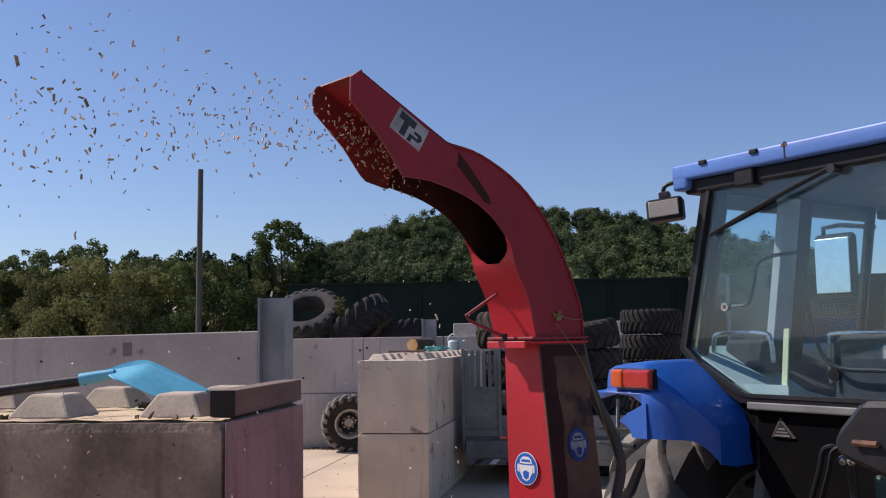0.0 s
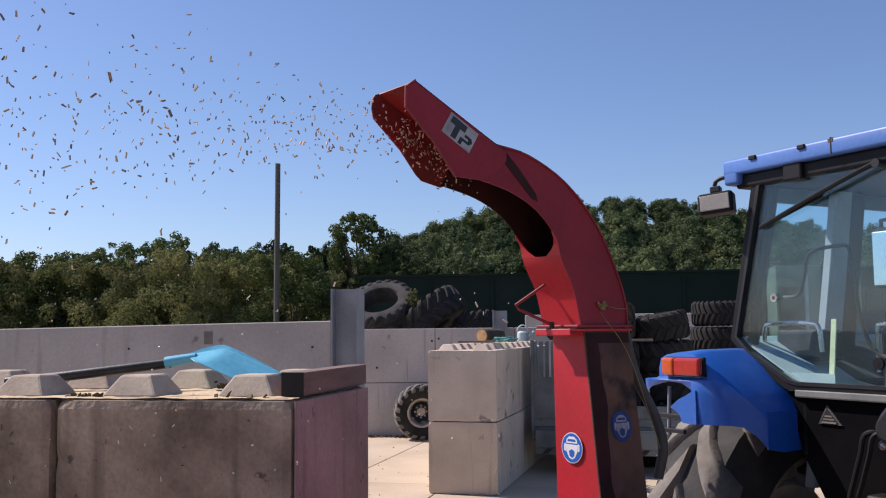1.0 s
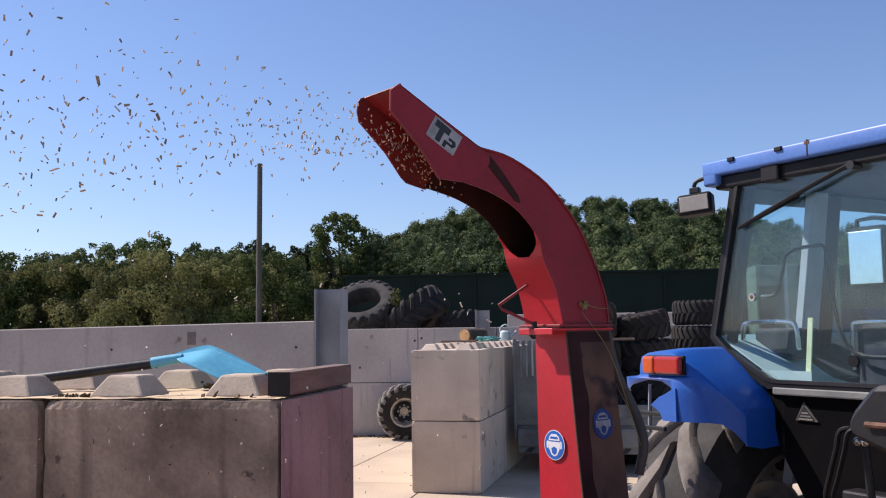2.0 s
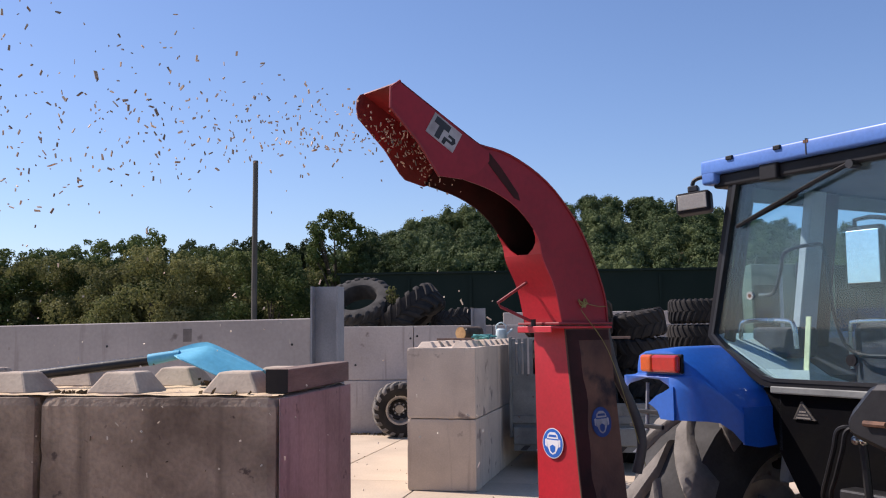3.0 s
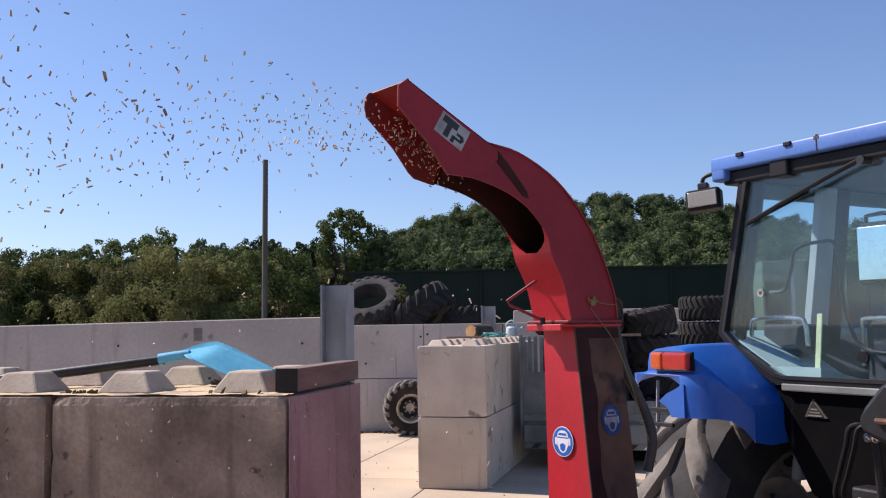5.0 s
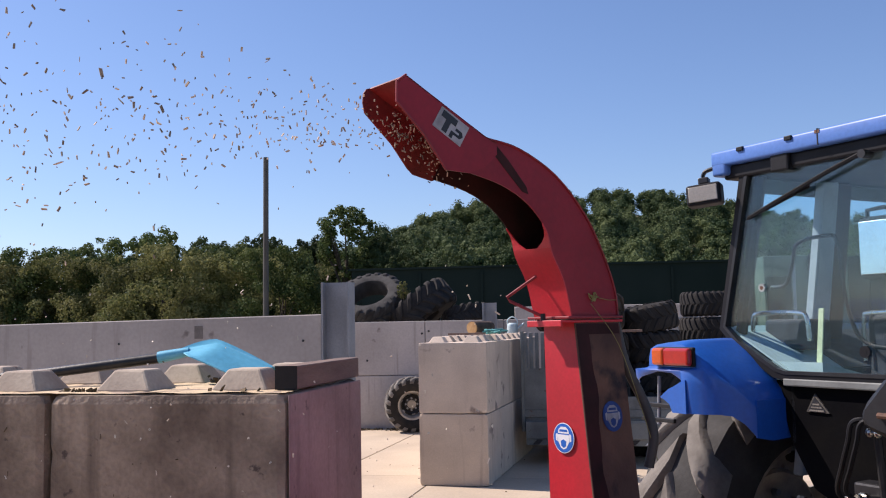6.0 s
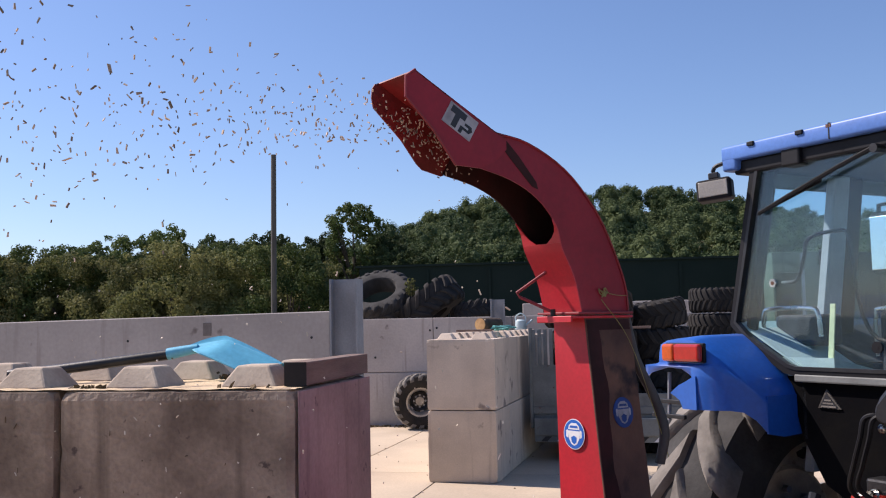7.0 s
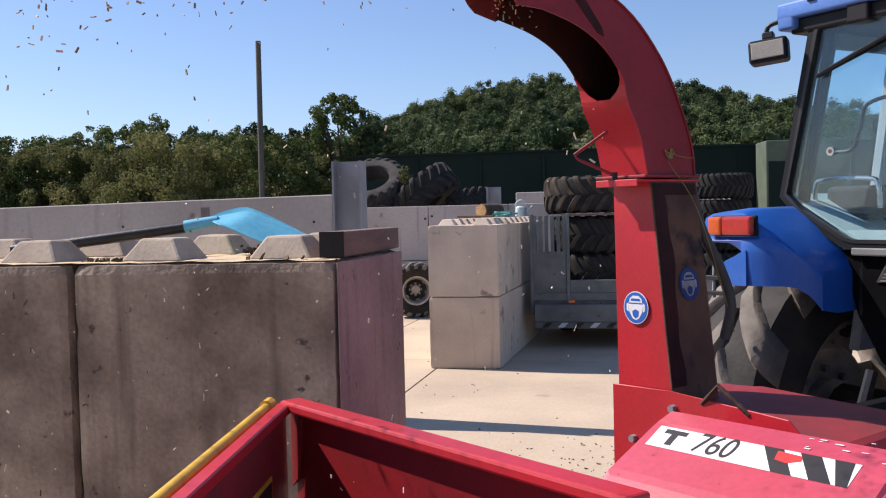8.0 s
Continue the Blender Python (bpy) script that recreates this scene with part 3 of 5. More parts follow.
# ---- wooded hill ----
def hill_z(x, y):
    ridge = 29.6 * math.exp(-(abs(x - 8.0) / 61.0) ** 2.8) + 11.0 * math.exp(-((x - 85.0) / 30.0) ** 2)
    t = min(1.0, max(0.0, (y - 92) / 150.0))
    return ridge * t ** 1.05


bm = bmesh.new()
bmesh.ops.create_grid(bm, x_segments=70, y_segments=50, size=1)
for v in bm.verts:
    v.co = Vector((v.co.x * 220, 230 + v.co.y * 140, 0))
    v.co.z = hill_z(v.co.x, v.co.y) - 0.2
hill = tagged(part("hillside", bm, EARTH, smooth=True), "gentle wooded hill beyond the yard", "hill", kind="structure")
core = bmesh.new()
bmesh.ops.create_icosphere(core, subdivisions=1, radius=1)
CORE_V = np.array([v.co[:] for v in core.verts])
CORE_F = np.array([[v.index for v in f.verts] for f in core.faces])
core.free()
vv, ff, base = [], [], 0
for i in range(590):
    y = 93 + 165 * ((i + rng.random()) / 590) ** 0.9
    x = rng.uniform(-0.27, 0.37) * y
    z = hill_z(x, y)
    s = 2.0 + 1.6 * rng.random() ** 1.6
    tall = s * (0.95 + 0.35 * rng.random())
    lob = [(x, y, z + 1.2 + tall * 0.8, s * 0.62, s * 0.62, tall * 0.72)]
    for _ in range(12):
        d = rng.normal(size=3)
        d /= np.linalg.norm(d)
        q = s * (0.22 + 0.20 * rng.random())
        lob.append((x + d[0] * s * 0.62, y + d[1] * s * 0.62, z + 1.2 + tall * 0.8 + d[2] * tall * 0.66, q, q, q * (0.75 + 0.4 * rng.random())))
    v, f = leaf_cloud(rng, lob, int(900 + 130 * s), 0.090 + 0.00056 * y, 0.33)
    vv.append(v)
    ff.append(f + base)
    base += len(v)
    for lx, ly, lz, rx, ry, rz in lob:
        vv.append(CORE_V * (0.58 * rx, 0.58 * ry, 0.58 * rz) + (lx, ly, lz))
        ff.append(CORE_F + base)
        base += len(CORE_V)
woods = new("woodland", cloud_mesh("woodland", np.concatenate(vv), np.concatenate(ff), LEAF_FAR))
tagged(woods, "dense green broadleaf woodland covering the hill", "woodland", kind="stuff")


# ---- wood chipper ----
CH = fr(0.525, 2.66, -46)
chipper = thing("wood_chipper", "red tractor-driven wood chipper with a curved discharge chute", "wood chipper", CH)
# lower chute: tapered box with open top
lo = [(0.011, -0.09), (0.195, -0.09), (0.195, 0.115), (0.011, 0.115)]
hi = [(0.003, -0.09), (0.131, -0.09), (0.131, 0.112), (0.003, 0.112)]
def taper_pt(k, z):
    t = (z - 1.2) / 0.595
    return Vector((lo[k][0] + (hi[k][0] - lo[k][0]) * t, lo[k][1] + (hi[k][1] - lo[k][1]) * t, z))


def chute_side(i, j, z0, z1, thick=0.004):
    return sheet([[taper_pt(i, z0), taper_pt(j, z0)], [taper_pt(i, z1), taper_pt(j, z1)]], thick)


part("chute_front", chute_side(0, 1, 0.8, 1.795), RED, chipper, "bright red sunlit chute plate")
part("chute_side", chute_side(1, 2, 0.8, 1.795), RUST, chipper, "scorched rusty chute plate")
def on_side(f, z, off=0.0046):
    p = taper_pt(1, z).lerp(taper_pt(2, z), f)
    return (p.x + off, p.y, p.z)


part("scorch", sheet([[on_side(0.02, z), on_side(0.30 + 0.03 * math.sin(z * 17) + 0.02 * math.sin(z * 41), z)] for z in np.linspace(1.22, 1.785, 16)], 0.0006), DARK_STEEL, chipper, "black scorched strip along the chute edge")
part("scorch", sheet([[on_side(0.02, z, 0.0053), on_side(0.97, z, 0.0053)] for z in np.linspace(1.755, 1.788, 4)], 0.0005), DARK_STEEL, chipper)
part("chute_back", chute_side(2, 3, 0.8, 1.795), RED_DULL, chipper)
part("chute_side", chute_side(3, 0, 0.8, 1.795), RED, chipper)
part("flange", box(-0.012, 0.14, -0.150, 0.125, 1.792, 1.80, 0.002, 1), RED, chipper)
part("flange_lip", box(-0.012, 0.14, -0.154, -0.148, 1.780, 1.80, 0.002, 1), RED, chipper)
part("flange", box(-0.040, 0.145, -0.125, 0.122, 1.804, 1.812, 0.002, 1), RED_DULL, chipper)
# elbow
outer = [(p.x, p.y) for p in bend([(0.115, 1.812, 0), (0.102, 1.905, 0), (0.045, 2.030, 0), (-0.030, 2.142, 0), (-0.150, 2.249, 0), (-0.300, 2.316, 0), (-0.43, 2.335, 0)], 4)]
inner = [(p.x, p.y) for p in bend([(-0.095, 1.812, 0), (-0.125, 1.92, 0), (-0.172, 2.005, 0), (-0.195, 2.075, 0), (-0.270, 2.150, 0), (-0.372, 2.198, 0), (-0.50, 2.226, 0)], 4)]
elbow = part("elbow", plate_x(outer + inner[::-1], 0.127, 0.131), RED_SHADED, chipper, "curved red side plate")
part("elbow_far_side", plate_x(outer + inner[::-1], -0.035, -0.031), DARK_STEEL, chipper, "dark inner plate of the chute")
part("elbow_back", sheet([[(-0.035, y, z), (0.131, y, z)] for y, z in outer], 0.004), DARK_STEEL, chipper, smooth=True)
part("elbow_front", sheet([[(-0.035, y, z), (0.131, y, z)] for y, z in inner[:10]], 0.004), RED, chipper, smooth=True)
for side in (0, 1):
    widths = (0.058, 0.032, 0.017, 0.008, 0.002)
    rows = []
    for (y, z), w in zip(inner[9:14], widths):
        rows.append([(-0.035, y, z), (-0.035 + w, y, z)] if side else [(0.131 - w, y, z), (0.131, y, z)])
    part("elbow_front_corner", sheet(rows, 0.004), RED, chipper)
part("seam", tube([(0.1335, y - 0.004, z - 0.004) for y, z in outer], 0.003, 6), RED_DULL, chipper)
# deflector hood on the end of the elbow
dtop = [(-0.395, 2.318), (-0.444, 2.338), (-0.587, 2.409), (-0.718, 2.475)]
dlow = [(-0.750, 2.452), (-0.752, 2.397), (-0.660, 2.315), (-0.585, 2.224), (-0.50, 2.222), (-0.44, 2.245), (-0.395, 2.285)]
deflector = part("deflector", plate_x(dtop + dlow, 0.134, 0.138), RED_SHADED, chipper, "flared red spout deflector")
part("far_side", plate_x(dtop + [(-0.731, 2.470), (-0.741, 2.456), (-0.744, 2.43), (-0.738, 2.40), (-0.645, 2.318), (-0.590, 2.252), (-0.570, 2.236)] + dlow[4:], -0.043, -0.039), RED_WORN, deflector)
part("top_plate", sheet([[(-0.043, y, z), (0.138, y, z)] for y, z in dtop], 0.004), RED_WORN, deflector)
part("rim_bead", tube([(0.138, y, z) for y, z in [dtop[-1]] + dlow[:4]], 0.004, 6), RED_DULL, deflector)
# A flat black patch on the side plate, not cut through.
part("slot", plate_x([(-0.425, 2.330), (-0.405, 2.326), (-0.345, 2.274), (-0.275, 2.200), (-0.268, 2.178), (-0.292, 2.184), (-0.372, 2.258), (-0.43, 2.315)], 0.1312, 0.1325), DARK_STEEL, chipper, "black patch beside the deflector joint")
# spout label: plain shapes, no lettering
def on_plate(a, b):
    o, e1, e2 = Vector((-0.632, 2.346)), Vector((0.097, -0.052)), Vector((0.036, 0.058))
    q = o + e1 * a + e2 * b
    return (q.x, q.y)


label = part("label", plate_x([on_plate(0, 0), on_plate(1, 0), on_plate(1, 1), on_plate(0, 1)], 0.1382, 0.1392), WHITE_SHADED, deflector, "white sticker with a black and grey emblem")
part("emblem_bar", plate_x([on_plate(*p) for p in ((0.10, 0.62), (0.62, 0.62), (0.62, 0.92), (0.10, 0.92))], 0.1393, 0.1398), INK, label)
part("emblem_stem", plate_x([on_plate(*p) for p in ((0.28, 0.08), (0.45, 0.08), (0.45, 0.62), (0.28, 0.62))], 0.1393, 0.1398), INK, label)
part("emblem_curve", plate_x([on_plate(*p) for p in ((0.55, 0.05), (0.66, 0.05), (0.66, 0.25), (0.88, 0.25), (0.95, 0.42), (0.88, 0.58), (0.66, 0.58), (0.66, 0.46),
                                                   (0.80, 0.46), (0.82, 0.40), (0.80, 0.36), (0.55, 0.36))], 0.1393, 0.1398), BLACK_MET, label)
# turning handle rod
part("handle_rod", tube([(0.035, -0.115, 1.958), (-0.035, -0.215, 1.875), (-0.03, -0.205, 1.862), (0.05, -0.14, 1.812)], 0.005, 8), RED_DULL, chipper, "bent steel handle rod")
part("hinge_pin", tube([(0.05, -0.142, 1.795), (0.05, -0.142, 1.822)], 0.008, 8), BLACK_MET, chipper)
# baler twine knot
rng2 = random.Random(3)
pts = [(0.137, -0.005 + rng2.uniform(-0.022, 0.022), 1.872 + rng2.uniform(-0.016, 0.016)) for _ in range(16)]
part("twine_knot", tube(bend(pts, 4), 0.0016, 5), TWINE, chipper, "loose green-yellow twine knot")
part("twine_end", tube(bend([(0.137, 0.02, 1.868), (0.14, 0.06, 1.862), (0.137, 0.10, 1.862)], 4), 0.0013, 5), TWINE, chipper)
part("twine_end", tube(bend([(0.14, -0.02, 1.85), (0.16, 0.08, 1.72), (0.19, 0.15, 1.5), (0.20, 0.20, 1.35)], 5), 0.0013, 5), TWINE, chipper)
# hydraulic hose
part("hose", tube(bend([(0.10, 0.13, 1.80), (0.13, 0.14, 1.66), (0.17, 0.18, 1.53), (0.195, 0.19, 1.43), (0.18, 0.18, 1.33)], 6), 0.016, 10), HOSE, chipper, "black rubber hydraulic hose", smooth=True)


def safety_sign(parent, frame_pt, white=None, blue=None):
    """A round blue sign with a white plain shape; frame_pt(a, b, d) places it."""
    ring = [(0.042 * math.cos(t), 0.044 * math.sin(t)) for t in np.linspace(0, 2 * math.pi, 36, endpoint=False)]

    def slab_of(poly, d0, d1):
        return prism(poly, lambda s, a, b: frame_pt(a, b, d1 if s else d0))
    back = part("sign", slab_of([(a * 1.06, b * 1.06) for a, b in ring], 0.0005, 0.0012), blue or WHITE, parent, "round blue protective-gear sign")
    part("disc", slab_of(ring, 0.0012, 0.0018), blue or SIGNBLUE, back)
    w, d_ = white or WHITE, blue or SIGNBLUE
    part("white_dome", slab_of([(-0.024, 0.014), (-0.021, 0.026), (-0.010, 0.034), (0.010, 0.034), (0.021, 0.026), (0.024, 0.014)], 0.0018, 0.0022), w, back)
    part("white_field", slab_of([(-0.026, 0.010), (0.026, 0.010), (0.024, -0.010), (0.012, -0.030), (0.0, -0.035), (-0.012, -0.030), (-0.024, -0.010)], 0.0018, 0.0022), w, back)
    part("blue_bar", slab_of([(-0.018, 0.019), (0.018, 0.019), (0.015, 0.026), (-0.015, 0.026)], 0.0022, 0.0026), d_, back)
    part("blue_wedge", slab_of([(-0.012, -0.010), (0.0, -0.004), (0.012, -0.010), (0.010, -0.024), (0.0, -0.031), (-0.010, -0.024)], 0.0022, 0.0026), d_, back)
    for sx in (-1, 1):
        part("white_pad", slab_of([(sx * 0.026, 0.014), (sx * 0.033, 0.010), (sx * 0.033, -0.008), (sx * 0.026, -0.012)], 0.0018, 0.0022), w, back)


safety_sign(chipper, lambda a, b, d: (0.079 + a, -0.0945 - d, 1.437 + b))
safety_sign(chipper, lambda a, b, d: (0.1685 + d - 0.107 * b, 0.03 + a, 1.50 + b), WHITE_SHADED, SIGN_SHADED)
# rotor housing below the chute
part("housing_plate", plate_y([(-0.005, 0.72), (-0.005, 1.212), (0.20, 1.215), (0.56, 1.19), (0.62, 1.13), (0.62, 0.72)], -0.105, -0.098, 0.002), RED, chipper)
part("rotor_housing", plate_y([(0.0, 0.35), (0.0, 1.16), (0.20, 1.17), (0.70, 1.15), (0.86, 1.0), (0.86, 0.35)], -0.09, 0.34, 0.012), RED_DULL, chipper, "faded dark red rotor housing")
part("side_wing", plate_x([(-0.085, 1.14), (0.34, 1.16), (0.42, 1.02), (0.42, 0.6), (-0.085, 0.6)], 0.865, 0.88, 0.003), RED_DULL, chipper)
part("lifting_eye", tube([(0.305, -0.102, 1.195), (0.365, -0.115, 1.252), (0.45, -0.102, 1.185)], 0.007, 8), RUST, chipper, "bent rusty lifting eye")
for x, z in ((0.215, 1.17), (0.075, 1.065)):
    part("bolt", tube([(x, -0.098, z), (x, -0.122, z)], 0.011, 6), STEEL, chipper)
# feed hood with model lettering
HOOD = [(-0.20, 1.05), (-0.226, 1.20), (-0.305, 1.175), (-0.47, 1.085), (-0.72, 0.90), (-0.80, 0.60), (-0.20, 0.60)]
hood = part("feed_hood", plate_x(HOOD, 0.30, 0.93, 0.012), RED_HOOD, chipper, "pinkish red sloping feed hood, sun gloss in its colour")
hn = Vector((0, -0.09, 0.165)).normalized()
hd = Vector((0, -0.165, -0.09)).normalized()


def on_hood(a, b, d):
    """a along the hood, b down its slope from the bend, d off the surface."""
    q = Vector((0.30 + a, -0.305, 1.175)) + hd * b + hn * d
    return (q.x, q.y, q.z)


def hood_shape(poly, d0, d1):
    return prism(poly, lambda s, a, b: on_hood(a, b, d1 if s else d0))


decal = part("model_label", hood_shape([(0.035, 0.004), (0.555, 0.004), (0.555, 0.078), (0.035, 0.078)], 0.0005, 0.0012), WHITE, hood, "white model label with black warning stripes")
part("emblem", hood_shape([(0.06, 0.012), (0.125, 0.012), (0.125, 0.027), (0.102, 0.027), (0.102, 0.066), (0.083, 0.066), (0.083, 0.027), (0.06, 0.027)], 0.0012, 0.0017), INK, decal)
txt = bpy.data.curves.new("model_number", "FONT")
txt.body, txt.size, txt.extrude, txt.shear = "760", 0.096, 0.0004, 0.12
txt.materials.append(INK)
num = new("model_number", txt)
num.parent = decal
ax, ay = Vector((1, 0, 0)), -hd
num.matrix_local = Matrix.Translation(on_hood(0.155, 0.068, 0.0017)) @ Matrix((ax, ay, hn)).transposed().to_4x4() @ Matrix.Diagonal((0.78, 1, 1, 1))
for k, x in enumerate((0.325, 0.415, 0.495)):
    w = 0.05 if k < 2 else 0.045
    part("warning_stripe", hood_shape([(x, 0.004), (x + w, 0.004), (min(x + w + 0.055, 0.555), 0.078), (min(x + 0.055, 0.53), 0.078)], 0.0012, 0.0017), INK, decal)
part("red_patch", hood_shape([(0.365, 0.012), (0.425, 0.015), (0.43, 0.03), (0.40, 0.045), (0.37, 0.04)], 0.0018, 0.0022), REDMARK, decal)
rs = random.Random(12)
for k in range(10):
    a, b, w = 0.40 + 0.19 * rs.random(), -0.055 + 0.05 * rs.random(), 0.006 + 0.018 * rs.random()
    q = Vector((0.30 + a, -0.305 + 0.079 * (-b / 0.055), 1.175 + 0.025 * (-b / 0.055)))
    part("scratch", sheet([[q + Vector((0, 0, 0.0022)), q + Vector((w, 0.003 * rs.uniform(-1, 1), 0.0022))], [q + Vector((0.001, 0.0022, 0.0029)), q + Vector((w, 0.0035, 0.0029))]], 0.0006), WHITE, hood)
part("warning_sticker", plate_x([(-0.40, 1.02), (-0.30, 1.075), (-0.30, 1.0), (-0.40, 0.94)], 0.9305, 0.9315), YELLOW, hood, "yellow warning sticker")
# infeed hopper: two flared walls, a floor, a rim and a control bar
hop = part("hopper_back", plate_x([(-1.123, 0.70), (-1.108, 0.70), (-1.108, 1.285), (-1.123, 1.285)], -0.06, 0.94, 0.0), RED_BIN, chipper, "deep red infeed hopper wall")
part("rim", box(-0.075, 0.95, -1.156, -1.100, 1.276, 1.30, 0.006), RED, hop)
part("corner_gusset", plate_y([(-0.07, 1.27), (-0.02, 1.27), (-0.045, 1.12), (-0.07, 1.10)], -1.131, -1.124), RED_BIN, hop)
ld = Vector((0.748, -0.664, 0)).normalized()


def lwall(s, t, z):
    q = Vector((-0.065, -1.145, 0)) + ld * s + Vector((-ld.y, ld.x, 0)) * -t
    return (q.x, q.y, z)


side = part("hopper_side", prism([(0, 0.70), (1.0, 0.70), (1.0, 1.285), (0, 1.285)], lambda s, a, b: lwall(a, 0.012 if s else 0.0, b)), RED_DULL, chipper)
part("rim", prism([(0, 1.27), (1.0, 1.27), (1.0, 1.295), (0, 1.295)], lambda s, a, b: lwall(a, 0.018 if s else -0.012, b), 0.003), RED, side)
part("instruction_plate", prism([(0.16, 1.03), (0.42, 1.03), (0.42, 1.17), (0.16, 1.17)], lambda s, a, b: lwall(a, -0.003 if s else 0.0, b)), YELLOW, side, "dirty framed instruction plate")
part("plate_face", prism([(0.17, 1.04), (0.41, 1.04), (0.41, 1.16), (0.17, 1.16)], lambda s, a, b: lwall(a, -0.005 if s else -0.003, b)), INK, side)
part("control_bar", tube([lwall(0.03, 0.036, 1.290), lwall(0.98, 0.036, 1.290)], 0.012, 10), YELLOW, chipper, "worn yellow feed control bar", smooth=True)
part("bar_knob", tube([lwall(0.0, 0.036, 1.292), lwall(0.04, 0.036, 1.292)], 0.016, 10), YELLOW, chipper)
part("hopper_floor", plate_z([(-0.09, -1.12), (0.94, -1.12), (1.2, -1.75), (0.62, -1.86)], 0.69, 0.702), RED_DULL, chipper)
part("throat", box(0.05, 0.88, -1.10, -0.60, 0.62, 1.06, 0.01), RED_DULL, chipper)
for x, y in ((0.1, 0.2), (0.8, 0.2), (0.1, -1.0), (0.8, -1.0)):
    part("stand_leg", box(x - 0.03, x + 0.03, y - 0.03, y + 0.03, 0, 0.7, 0.004, 1), RED_DULL, chipper)


# ---- tyres ----
def tractor_wheel(name, label, category, R, W, rim_r, rubber, m, group="", rim=None, lugs=20, dish=0.0, tread=None, spoked=False, disc=None):
    """A lugged tyre with an optional dished rim; the axle runs along x."""
    ob = thing(name, label, category, m, group)
    h = W / 2
    prof = [(rim_r, -h * 0.72), (rim_r + 0.02, -h * 0.86), ((R + rim_r) / 2, -h), (R * 0.93, -h * 0.86), (R * 0.955, -h * 0.5), (R * 0.96, 0),
            (R * 0.955, h * 0.5), (R * 0.93, h * 0.86), ((R + rim_r) / 2, h), (rim_r + 0.02, h * 0.86), (rim_r, h * 0.72), (rim_r + 0.01, 0)]
    part("tyre", lathe(prof, "x", 40), rubber, ob, smooth=True)
    for side in (-1, 1):
        bm = bmesh.new()
        for i in range(lugs):
            t0 = 2 * math.pi * (i + (0.5 if side > 0 else 0)) / lugs
            sw, lw = 2 * math.pi / lugs * 0.85, 2 * math.pi / lugs * 0.50
            ring = []
            for a in (0.02, 0.22, 0.45, 0.66, 0.82, 0.94, 1.02, 1.05):
                top = R * (1.0 - 0.025 * a * a - 0.62 * max(0.0, a - 0.80) ** 1.5)
                foot = min(top - 0.02 * R, R * (0.945 - 0.55 * max(0.0, a - 0.80)))
                mid = t0 + sw * a ** 0.75 + lw / 2
                for ang, r in ((mid - lw * 0.52, foot), (mid - lw * 0.40, top - 0.012 * R), (mid - lw * 0.30, top), (mid + lw * 0.30, top),
                               (mid + lw * 0.40, top - 0.012 * R), (mid + lw * 0.52, foot)):
                    ring.append(bm.verts.new((side * a * h, r * math.cos(ang), r * math.sin(ang))))
            for s in range(7):
                q = ring[6 * s:6 * s + 12]
                for k in range(5):
                    bm.faces.new((q[k], q[k + 1], q[k + 7], q[k + 6]))
            bm.faces.new(ring[:6])
            bm.faces.new(ring[-6:])
        part("tread", bm, tread or rubber, ob, smooth=True)
    if rim:
        d = dish
        prof = [(rim_r + 0.005, -h * 0.70), (rim_r - 0.03, -h * 0.66), (rim_r - 0.06, -h * 0.3), (rim_r - 0.06, h * 0.3), (rim_r - 0.03, h * 0.66), (rim_r + 0.005, h * 0.70)]
        r_ob = part("rim", lathe(prof, "x", 40, closed=False), rim, ob, smooth=True)
        prof = [(rim_r - 0.055, d), (rim_r * 0.62, d + 0.05), (rim_r * 0.45, d + 0.02), (0.06, d + 0.03), (0.06, d + 0.045), (rim_r * 0.45, d + 0.035), (rim_r * 0.62, d + 0.065), (rim_r - 0.055, d + 0.015)]
        if spoked:
            prof = [(rim_r * 0.66, d + 0.04), (rim_r * 0.62, d + 0.05)] + prof[2:6] + [(rim_r * 0.62, d + 0.065), (rim_r * 0.66, d + 0.055)]
            for i in range(6):
                t = 2 * math.pi * (i + 0.2) / 6
                w0, w1 = 0.5, 0.28
                q = [(rim_r * 0.60, t - w0), (rim_r * 0.60, t + w0), (rim_r - 0.05, t + w1), (rim_r - 0.05, t - w1)]
                part("spoke", plate_x([(a * math.cos(b), a * math.sin(b)) for a, b in q], d + 0.03, d + 0.045), disc or rim, r_ob)
        part("disc", lathe(prof, "x", 40), disc or rim, r_ob, smooth=True)
        part("hub", tube([(d - 0.05, 0, 0), (d + 0.09, 0, 0)], rim_r * 0.3, 16), rim, r_ob)
        for i in range(8):
            t = 2 * math.pi * i / 8
            y, z = rim_r * 0.4 * math.cos(t), rim_r * 0.4 * math.sin(t)
            part("wheel_nut", tube([(d - 0.0, y, z), (d + 0.065, y, z)], 0.018, 6), STEEL, r_ob)
    return ob


# ---- tractor ----
TR = fr(1.40, 3.5, -55)
tractor = thing("tractor", "blue farm tractor with a black-framed glass cab", "tractor", TR)
CX = 0.42


def window_outline(grow=0.0):
    g = grow
    left = [(-0.115 - g, 2.39 + g), (-0.272 - g, 1.765 - g * 0.3), (-0.20 - g * 0.9, 1.70 - g * 0.6), (-0.01 - g * 0.5, 1.595 - g), (0.03, 1.585 - g)]
    return left + [(2 * CX - x, z) for x, z in left[::-1]]


